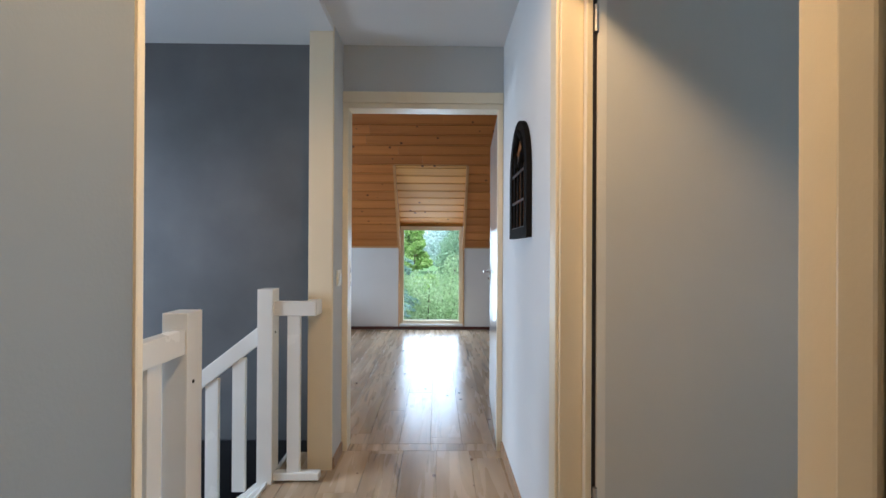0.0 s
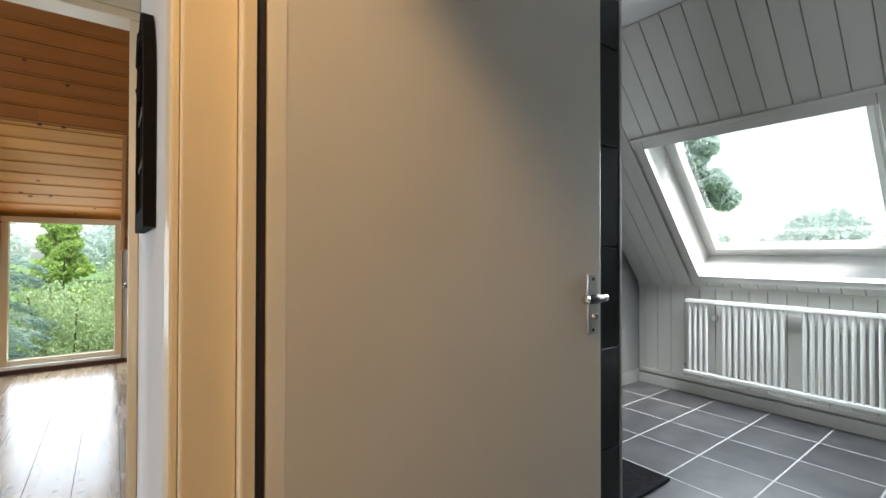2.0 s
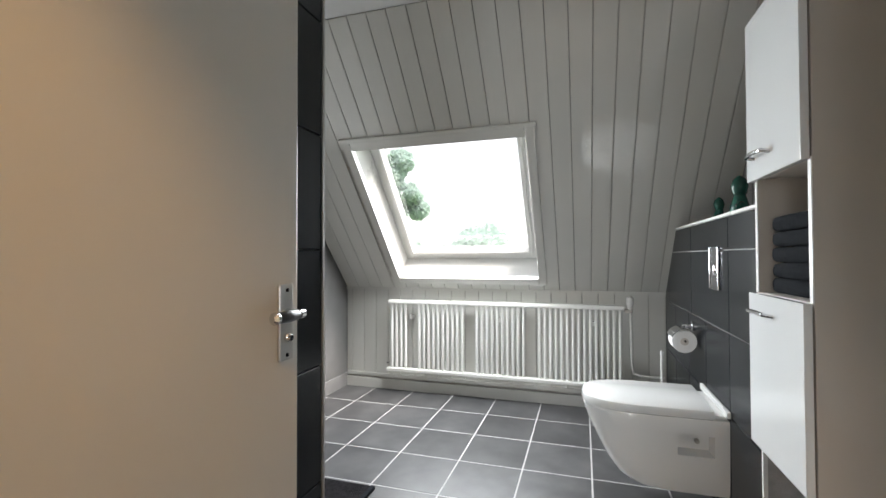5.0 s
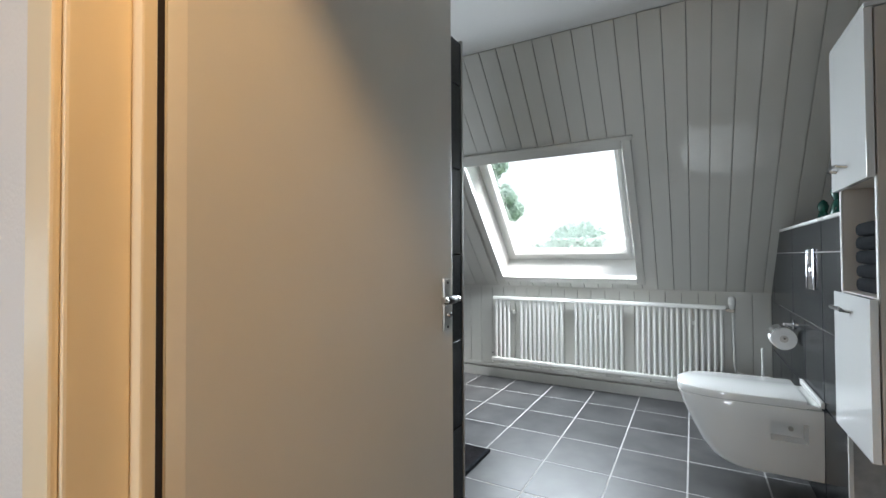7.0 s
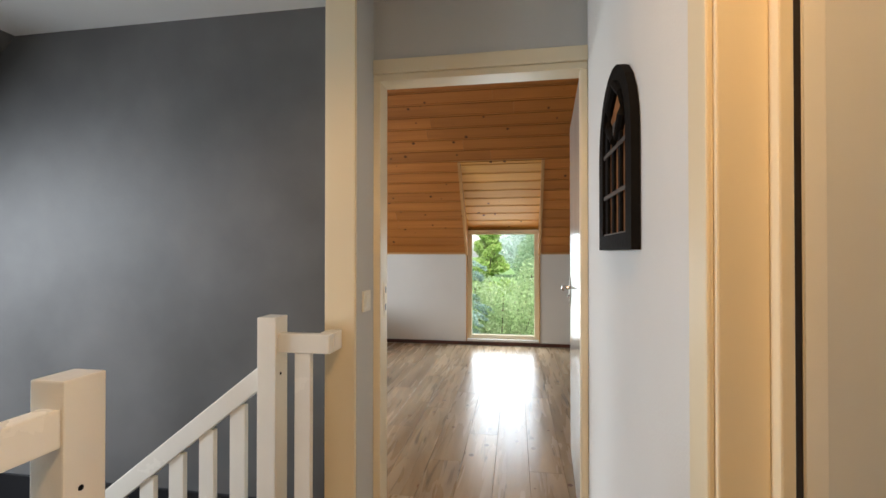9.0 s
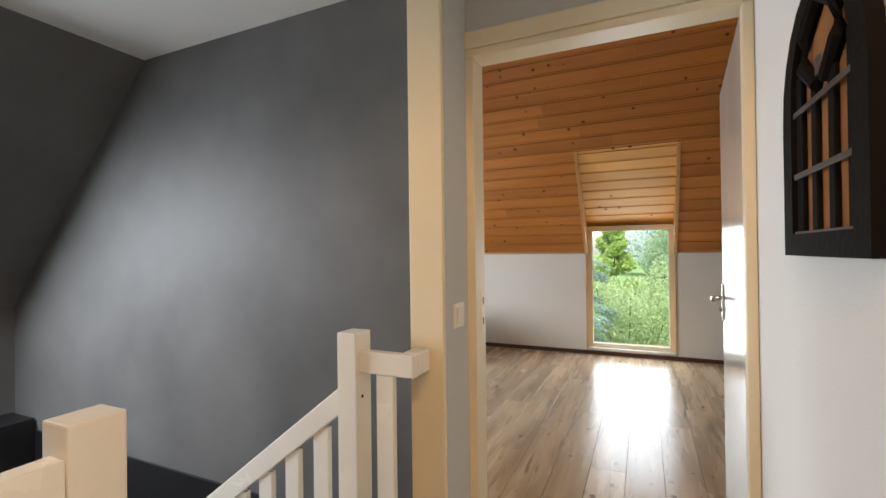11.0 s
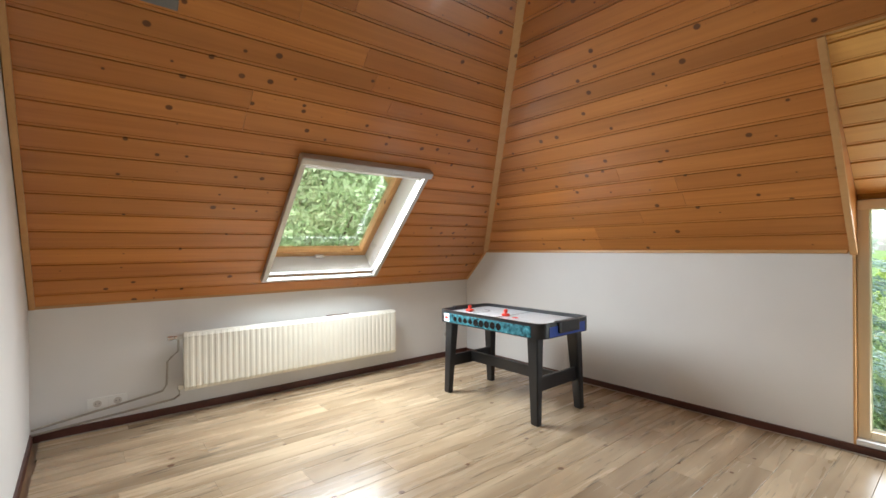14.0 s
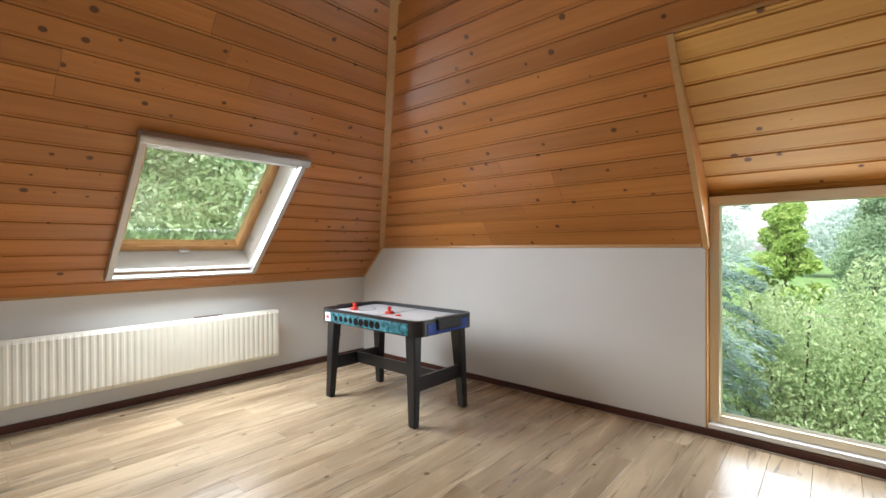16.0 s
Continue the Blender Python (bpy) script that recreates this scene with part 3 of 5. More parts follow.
window_1 = tagged(new("window_1"), "tall fixed dormer window in a cream wooden frame", kind="structure")
for nm, r in (("stile", (WX0 + 0.001, WX0 + 0.060, 6.575, 6.665, WZ0 + 0.026, WZ1)), ("stile", (WX1 - 0.060, WX1 - 0.001, 6.575, 6.665, WZ0 + 0.026, WZ1)),
              ("rail", (WX0 + 0.061, WX1 - 0.061, 6.575, 6.665, WZ0 + 0.026, WZ0 + 0.075)), ("rail", (WX0 + 0.061, WX1 - 0.061, 6.575, 6.665, WZ1 - 0.05, WZ1))):
    part(nm, box(*r, 0.006), CREAM, window_1)
part("blind_cassette", box(WX0 + 0.004, WX1 - 0.004, 6.545, 6.5745, WZ1 - 0.050, WZ1 + 0.008, 0.010), CREAM, window_1, "cream roller blind cassette rolled up")
part("window_sill", box(WX0 + 0.001, WX1 - 0.001, BY - 0.012, 6.660, WZ0 - 0.004, WZ0 + 0.025, 0.006), VELUX, window_1, "white sill just above the floor")
gp = part("pane", boxes((WX0 + 0.055, WX1 - 0.055, 6.622, 6.628, WZ0 + 0.07, WZ1 - 0.045)), GLASS, window_1)
gp.visible_shadow = False


# ---------- skylights ----------
def skylight(name, fr, hole, label, sash_mat, lin_mat, kind_blind):
    """A roof window deep in its lining, with sash, pane and handle."""
    a, b, c, d = hole
    w = tagged(new(name), label, kind="structure")

    def p(nm, bm, mat, lab=""):
        bmesh.ops.transform(bm, matrix=fr, verts=bm.verts)
        return part(nm, bm, mat, w, lab)

    D = -0.20
    p("lining", boxes((a - 0.015, a, c - 0.015, d + 0.015, D, 0.012)), lin_mat)
    p("lining", boxes((b, b + 0.015, c - 0.015, d + 0.015, D, 0.012)), lin_mat)
    p("lining", boxes((a, b, c - 0.015, c, D, 0.012)), lin_mat)
    p("lining", boxes((a, b, d, d + 0.015, D, 0.012)), lin_mat)
    s = 0.075
    for r in ((a, a + s, c, d, D - 0.05, D + 0.01), (b - s, b, c, d, D - 0.05, D + 0.01), (a + s, b - s, c, c + s, D - 0.05, D + 0.01), (a + s, b - s, d - s, d, D - 0.05, D + 0.01)):
        p("sash", box(*r, 0.006), sash_mat)
    t = s - 0.028
    for r in ((a + t, a + s, c + t, d - t, D + 0.0102, D + 0.028), (b - s, b - t, c + t, d - t, D + 0.0102, D + 0.028), (a + s, b - s, c + t, c + s, D + 0.0102, D + 0.028), (a + s, b - s, d - s, d - t, D + 0.0102, D + 0.028)):
        p("glazing_bead", box(*r, 0.005), sash_mat)
    g = p("pane", boxes((a + s - 0.01, b - s + 0.01, c + s - 0.01, d - s + 0.01, D - 0.025, D - 0.019)), GLASS)
    g.visible_shadow = False
    if kind_blind:
        e = 0.045
        for r in ((a - e, a - 0.004, c - 0.03, d + 0.06, 0.013, 0.060), (b + 0.004, b + e, c - 0.03, d + 0.06, 0.013, 0.060), (a - e, b + e, c - 0.055, c - 0.031, 0.013, 0.052)):
            p("screen_rail", box(*r, 0.006), ALU, "grey aluminium rail of the insect screen")
        p("screen_box", box(a - e - 0.012, b + e + 0.012, d + 0.061, d + 0.125, 0.013, 0.085, 0.018), ALU, "grey aluminium roller box of the insect screen")
        p("handle", box((a + b) / 2 - 0.04, (a + b) / 2 + 0.04, c + 0.02, c + 0.045, D + 0.03, D + 0.055, 0.008), VELUX, "small white ventilation handle")
    else:
        e = 0.055
        for r in ((a - e, a - 0.002, c - 0.06, d + 0.06, 0.0125, 0.026), (b + 0.002, b + e, c - 0.06, d + 0.06, 0.0125, 0.026), (a - 0.001, b + 0.001, c - 0.06, c - 0.002, 0.0125, 0.026), (a - 0.001, b + 0.001, d + 0.002, d + 0.06, 0.0125, 0.026)):
            p("trim_board", box(*r, 0.005), PVC)
        p("trim_lip", box(a - e - 0.012, b + e + 0.012, d + 0.0605, d + 0.085, 0.0125, 0.034, 0.006), PVC)
    return w


skylight("window_2", FL, sky_hole, "pine skylight with a grey insect-screen frame", PINEL, VELUX, True)
bath_hole = (-2.15, -1.11, 0.14, 1.22)
skylight("window_3", FR, bath_hole, "white skylight in the plastic-panelled bathroom slope", VELUX, VELUX, False)

skylight("window_4", FL, stair_hole, "unseen skylight assumed in the stairwell slope", VELUX, VELUX, False)

# ---------- setting: bathroom ----------
slope_bath = slope_slab("wall_slope_bathroom", FR, -2.75, 0.05, 2.3, bath_hole, "off-white plastic-panelled roof slope with a skylight", SEAM)
structure("wall_bathroom_low", boxes((BATH_X + 0.002, BATH_X + 0.1, -0.05, 2.75, 0, BATH_KZ + 0.004)), SEAM, "low panelled bathroom wall behind the radiator")
structure("wall_bathroom_left", boxes((0.60, BATH_X + 0.1, BATH_L, BATH_L + 0.09, 0, CEIL_Z)), GREYT, "pale grey bathroom wall")
structure("baseboard_bathroom_left", boxes((1.7, BATH_X, BATH_L - 0.012, BATH_L, BATH_Z, BATH_Z + 0.10)), GREYT, "grey tile skirting")
structure("wall_bathroom_right", boxes((0.60, BATH_X + 0.1, -0.07, BATH_R - 0.006, 0, CEIL_Z)), GROUTD, "dark grey tiled bathroom wall")
structure("wall_bathroom_hall", boxes((0.601, 0.612, BATH_R, 0.429, BATH_Z, CEIL_Z), (0.601, 0.612, 1.455, BATH_L, BATH_Z, CEIL_Z), (0.601, 0.612, 0.429, 1.455, 2.095, CEIL_Z)), GREYT, "pale bathroom side of the hall wall")
LEDGE_Y, LEDGE_Z, LEDGE_X = 0.30, 1.335, 2.252
structure("wall_toilet_ledge", boxes((LEDGE_X, BATH_X, BATH_R, LEDGE_Y - 0.008, BATH_Z, LEDGE_Z - 0.008)), GROUT, "boxed half-height wall behind the toilet")
structure("trim_ledge", boxes((LEDGE_X - 0.004, 3.62, LEDGE_Y - 0.010, LEDGE_Y + 0.002, LEDGE_Z - 0.010, LEDGE_Z + 0.002), (LEDGE_X - 0.010, LEDGE_X, LEDGE_Y - 0.010, LEDGE_Y + 0.002, BATH_Z, LEDGE_Z - 0.011)), VELUX, "white tile edge trim")
structure("ledge_top", boxes((LEDGE_X, 3.66, BATH_R, LEDGE_Y - 0.011, LEDGE_Z - 0.0079, LEDGE_Z)), SLATE, "dark tiled top of the half-height wall")
PART_X = 1.688
structure("wall_shower", boxes((0.613, PART_X - 0.010, 1.478, 1.57, BATH_Z, 1.955)), GROUTD, "tiled shower partition behind the open door")
structure("trim_shower", boxes((PART_X - 0.0099, PART_X, 1.468, 1.575, BATH_Z, 1.965)), ALU, "pale metal edge trim of the shower partition")
structure("trim_bath_skirting", boxes((BATH_X - 0.03, BATH_X - 0.001, LEDGE_Y, BATH_L - 0.013, BATH_Z, BATH_Z + 0.075), (BATH_X - 0.022, BATH_X - 0.001, LEDGE_Y, BATH_L - 0.013, BATH_Z + 0.090, BATH_Z + 0.115)), PVC, "off-white plastic skirting and pipe cover")

# ---------- doors ----------
def lever(parent, x, y, z, out, toward, grip, plate_h, black_grip):
    """A plate with a lever; out is the way the face looks along y, toward the way the lever points along x."""
    pl = part("handle_plate", box(x - 0.021, x + 0.021, min(y, y + out * 0.008), max(y, y + out * 0.008), z - plate_h * 0.62, z + plate_h * 0.38, 0.003), STEEL, parent, "satin steel handle plate")
    yo = y + out * 0.045
    part("neck", tube([(x, y + out * 0.008, z), (x, y + out * 0.028, z), (x, yo, z), (x + toward * 0.012, yo, z)], 0.009, 12), CHROME, pl, "", True)
    part("grip", lathe([(0.006, 0.0), (0.0105, 0.01), (0.0115, 0.03), (0.0125, grip * 0.5), (0.0115, grip * 0.85), (0.0095, grip)], 14, Matrix.Translation((x + toward * 0.010, yo, z)) @ Matrix.Rotation(toward * radians(90), 4, "Y")), BLACK if black_grip else CHROME, pl, "black grip" if black_grip else "", True)
    part("end_cap", lathe([(0.0095, 0.0), (0.012, 0.004), (0.012, 0.010), (0.006, 0.016)], 14, Matrix.Translation((x + toward * (0.010 + grip), yo, z)) @ Matrix.Rotation(toward * radians(90), 4, "Y")), CHROME, pl, "", True)
    for dz in (plate_h * 0.30, -plate_h * 0.55):
        part("screw", lathe([(0.004, 0), (0.004, 0.002)], 10, Matrix.Translation((x, y + out * 0.008, z + dz)) @ Matrix.Rotation(-out * radians(90), 4, "X")), BLACKIRON, pl)
    part("key_turn", lathe([(0.010, 0), (0.010, 0.006), (0.006, 0.012)], 14, Matrix.Translation((x, y + out * 0.008, z - plate_h * 0.32)) @ Matrix.Rotation(-out * radians(90), 4, "X")), CHROME, pl, "", True)


door_1 = thing("door", "plain grey-white bathroom door standing wide open inward", "door", at=(0.625, 1.405, 0))
part("leaf", box(0.0, 0.858, 0.0, 0.04, BATH_Z + 0.012, 2.022, 0.003), LEAF, door_1)
part("leaf_edge", box(-0.006, -0.0005, 0.002, 0.036, BATH_Z + 0.012, 2.022, 0.002), RAILP, door_1, "white painted hinge edge")
part("hinge_lip", box(-0.006, 0.023, -0.0035, -0.0004, BATH_Z + 0.012, 2.022, 0.001), RAILP, door_1, "pale hinge-side edge strip")
lever(door_1, 0.812, 0.0, 1.062, -1, -1, 0.066, 0.156, True)
lever(door_1, 0.812, 0.04, 1.062, 1, -1, 0.066, 0.156, True)
for z in (0.35, 1.86):
    part("hinge", lathe([(0.007, 0), (0.007, 0.085)], 10, Matrix.Translation((-0.010, -0.004, z))), STEEL, door_1, "", True)

door_2 = thing("door", "plain white gloss bedroom door standing open against the room", "door", at=(0.479, 2.676, 0), turn=86)
part("leaf", box(0.0, 0.865, -0.038, 0.0, 0.012, 1.996, 0.003), LEAFW, door_2)
lever(door_2, 0.805, 0.0, 1.010, 1, -1, 0.085, 0.170, False)

# ---------- banister ----------
def newel(x, y, top, label):
    t = thing("newel_post", label, "post", "newel posts", (x, y, 0))
    part("post", box(-0.039, 0.039, -0.045, 0.045, -0.10, top, 0.004), RAILP, t)
    part("peg", lathe([(0.006, 0), (0.005, 0.002)], 10, Matrix.Translation((0.0392, -0.01, top - 0.22)) @ Matrix.Rotation(radians(90), 4, "Y")), BLACKIRON, t, "dark screw hole")
    return t


newel(-0.690, 1.447, 0.975, "square white painted newel post at the stair head")
newel(-0.737, 2.289, 0.974, "square white painted newel post near the doorway")


def balustrade(label, top, feet):
    t = thing("banister", label, "banister", "banisters")
    for nm, bm in top:
        part(nm, bm, RAILP, t)
    for x, y, z0, z1, ax in feet:
        hx, hy = (0.0325, 0.0125) if ax == "x" else (0.0125, 0.0325)
        part("baluster", box(x - hx, x + hx, y - hy, y + hy, z0, z1, 0.003), RAILP, t)
    return t


balustrade("short white banister between newel post and wall end", (
    ("handrail", box(-0.699, -0.490, 2.262, 2.300, 0.838, 0.912, 0.005)), ("handrail", box(-0.548, -0.4885, 2.3005, 2.384, 0.838, 0.912, 0.005)), ("bottom_rail", box(-0.699, -0.470, 2.258, 2.304, 0.012, 0.050, 0.005))),
    [(-0.602, 2.281, 0.05, 0.838, "x")])
balustrade("level white banister along the landing", (
    ("handrail", box(-0.700, -0.655, -1.55, 1.4015, 0.848, 0.923, 0.005)), ("bottom_rail", box(-0.700, -0.655, -1.55, 1.4015, 0.020, 0.060, 0.005))),
    [(-0.678, 1.27 - 0.135 * i, 0.06, 0.848, "y") for i in range(20)])
SL = math.tan(radians(38))
SL_FR = plane_frame((-0.777, 2.289, 0.786), (-1, 0, -SL), (-SL, 0, 1))
rail = box(0, 3.2, -0.075, 0, -0.02, 0.02, 0.005, SL_FR)
low = box(0.46, 3.2, -0.70, -0.62, -0.02, 0.02, 0.005, SL_FR)
balustrade("white sloping banister down the stairs", (("handrail", rail), ("bottom_rail", low)),
           [(-0.88 - 0.135 * i, 2.289, 0.786 - 0.76 - SL * (0.103 + 0.135 * i), 0.768 - 0.085 - SL * (0.103 + 0.135 * i) + 0.02, "x") for i in range(17)])
stairs = tagged(new("stairs"), "brown wooden stairs going down beside the grey wall", "stairs", kind="structure")
for i in range(13):
    x = -0.74 - 0.235 * i
    part("tread", box(x - 0.27, x, 1.50, 2.24, -0.19 * (i + 1) - 0.035, -0.19 * (i + 1), 0.008), STAIRW, stairs)
    part("riser", boxes((x - 0.235 - 0.015, x - 0.235, 1.50, 2.24, -0.19 * (i + 2), -0.19 * (i + 1) - 0.036)), STAIRW, stairs)
for y in (1.47, 2.242):
    part("stringer", box(0, 4.0, -0.28, 0.02, 0, 0.028, 0.004, plane_frame((-0.74, y + 0.014, -0.02), (-0.235, 0, -0.19), (-0.19, 0, 0.235)) @ Matrix.Translation((0, 0, -0.014))), RAILP, stairs)

# ---------- radiators ----------
def column_radiator():
    """A white tube radiator with gaps between groups of tubes."""
    x, y0, y1, z0, z1 = 3.822, 0.560, 2.255, 0.300, 0.846
    t = thing("radiator", "white tubular bathroom radiator on the low panelled wall", "radiator")
    part("top_rail", box(x - 0.022, x + 0.022, y0, y1, z1 - 0.028, z1, 0.006), RADW, t)
    part("bottom_rail", box(x - 0.024, x + 0.024, y0 - 0.005, y1 + 0.015, z0, z0 + 0.026, 0.006), RADW, t)
    src = None
    n = 45
    for i in range(n):
        if i in (4, 5, 16, 17, 28, 29):
            continue
        y = y1 - 0.025 - i * (y1 - y0 - 0.05) / (n - 1)
        if src is None:
            src = mesh_of(tube([(0, 0, z0 + 0.02), (0, 0, z1 - 0.02)], 0.0110, 12), "tube", RADW, True)
        ob = new("tube", src)
        ob.parent = t
        ob.location = (x, y, 0)
    for y in (0.75, 1.40, 2.08):
        part("wall_bracket", box(x + 0.022, BATH_X - 0.012, y - 0.012, y + 0.012, 0.70, 0.73, 0.003), RADW, t)
    v = part("valve", lathe([(0.012, 0), (0.016, 0.01), (0.016, 0.03), (0.022, 0.034), (0.024, 0.055), (0.021, 0.085), (0.012, 0.092)], 16, Matrix.Translation((x, y0 - 0.035, z1 - 0.03))), RADW, t, "white thermostatic valve knob", True)
    part("valve_body", box(x - 0.014, x + 0.014, y0 - 0.05, y0 - 0.001, z1 - 0.045, z1 - 0.02, 0.005), COPPER, t)
    part("pipe", tube([(x + 0.01, y0 - 0.04, z1 - 0.045), (x + 0.012, y0 - 0.045, 0.45), (x + 0.014, y0 - 0.055, 0.40), (x + 0.016, y0 - 0.10, 0.385), (x + 0.018, LEDGE_Y + 0.02, 0.385)], 0.008), RADW, t, "", True)
    part("bleed_valve", lathe([(0.006, 0), (0.008, 0.012), (0.004, 0.02)], 10, Matrix.Translation((x, y1 + 0.0, z0 + 0.06)) @ Matrix.Rotation(radians(-90), 4, "X")), CHROME, t)


column_radiator()


def panel_radiator():
    """A cream panel radiator with pressed flutes."""
    y0, y1, z0, z1, x = 3.535, 5.425, 0.195, 0.630, LX + 0.145
    t = thing("radiator", "long cream panel radiator with pressed flutes under the skylight", "radiator")
    bm = bmesh.new()
    n = 42
    prof = []
    pitch = (y1 - y0 - 0.04) / n
    prof.append((y0, x))
    prof.append((y0 + 0.018, x + 0.004))
    for i in range(n):
        a = y0 + 0.02 + i * pitch
        prof += [(a, x + 0.0005), (a + pitch * 0.22, x + 0.0005), (a + pitch * 0.45, x + 0.004), (a + pitch * 0.82, x + 0.004)]
    prof += [(y1 - 0.018, x + 0.004), (y1, x)]
    rows = []
    for z, dx in ((z0, -0.010), (z0 + 0.028, 0.0), (z1 - 0.028, 0.0), (z1, -0.010)):
        flat = z in (z0, z1)
        rows.append([bm.verts.new(((x - 0.012) if flat else px, py, z)) for py, px in prof])
    for a, b in zip(rows, rows[1:]):
        for i in range(len(prof) - 1):
            bm.faces.new((a[i], a[i + 1], b[i + 1], b[i]))
    part("front_panel", bm, RADC, t, "pressed steel front")
    part("back_panel", box(x - 0.075, x - 0.050, y0 + 0.005, y1 - 0.005, z0, z1, 0.008), RADC, t)
    part("side_cover", box(x - 0.049, x - 0.009, y0, y0 + 0.006, z0 + 0.01, z1 - 0.01, 0.002), RADC, t)
    part("side_cover", box(x - 0.049, x - 0.009, y1 - 0.006, y1, z0 + 0.01, z1 - 0.01, 0.002), RADC, t)
    part("top_grille", box(x - 0.049, x - 0.013, y0 + 0.01, y1 - 0.01, z1 - 0.012, z1 - 0.004, 0.002), RADC, t)
    for y in (y0 + 0.25, y1 - 0.25):
        part("wall_bracket", boxes((LX + 0.001, x - 0.0755, y - 0.015, y + 0.015, z0 + 0.05, z1 - 0.06)), RADC, t)
    xm = x - 0.03
    part("valve", lathe([(0.012, 0), (0.014, 0.03), (0.010, 0.032), (0.017, 0.04), (0.018, 0.07), (0.012, 0.078)], 14, Matrix.Translation((xm, y0 - 0.03, z1 - 0.028)) @ Matrix.Rotation(radians(90), 4, "X")), CHROME, t, "chrome valve", True)
    part("valve_body", box(xm - 0.013, xm + 0.013, y0 - 0.045, y0 - 0.0005, z1 - 0.044, z1 - 0.014, 0.005), STEEL, t)
    part("return_valve", box(xm - 0.014, xm + 0.014, y0 - 0.042, y0 - 0.0005, z0 + 0.012, z0 + 0.045, 0.006), STEEL, t)
    pa = [(xm, y0 - 0.035, z1 - 0.044), (xm, y0 - 0.035, 0.50), (xm - 0.03, y0 - 0.075, 0.455), (xm - 0.05, y0 - 0.10, 0.42), (xm - 0.055, y0 - 0.105, 0.25), (xm - 0.06, y0 - 0.13, 0.205), (xm - 0.06, y0 - 0.20, 0.192), (xm - 0.06, BED_Y + 0.01, 0.10)]
    pb = [(xm, y0 - 0.03, z0 + 0.012), (xm - 0.01, y0 - 0.03, 0.165), (xm - 0.04, y0 - 0.06, 0.135), (xm - 0.055, y0 - 0.14, 0.122), (xm - 0.06, BED_Y + 0.01, 0.066)]
    part("supply_pipe", tube(pa, 0.0075), COPPER, t, "bare metal supply pipe", True)
    part("return_pipe", tube(pb, 0.0075), COPPER, t, "bare metal return pipe", True)


panel_radiator()

# ---------- air hockey table ----------
def rounded(x0, x1, y0, y1, r, n=6):
    pts = []
    for cx, cy, a in ((x1 - r, y1 - r, 0), (x0 + r, y1 - r, 90), (x0 + r, y0 + r, 180), (x1 - r, y0 + r, 270)):
        pts += [(cx + r * math.cos(radians(a + 90 * k / n)), cy + r * math.sin(radians(a + 90 * k / n))) for k in range(n + 1)]
    return pts


def ring_outline(outer, inner, z0, z1):
    """A frame between two outlines of as many points."""
    bm = bmesh.new()
    n = len(outer)
    q = [[bm.verts.new((x, y, z)) for x, y in o] for o, z in ((outer, z0), (outer, z1), (inner, z1), (inner, z0))]
    for k in range(4):
        a, b = q[k], q[(k + 1) % 4]
        for i in range(n):
            bm.faces.new((a[i], a[(i + 1) % n], b[(i + 1) % n], b[i]))
    return bm


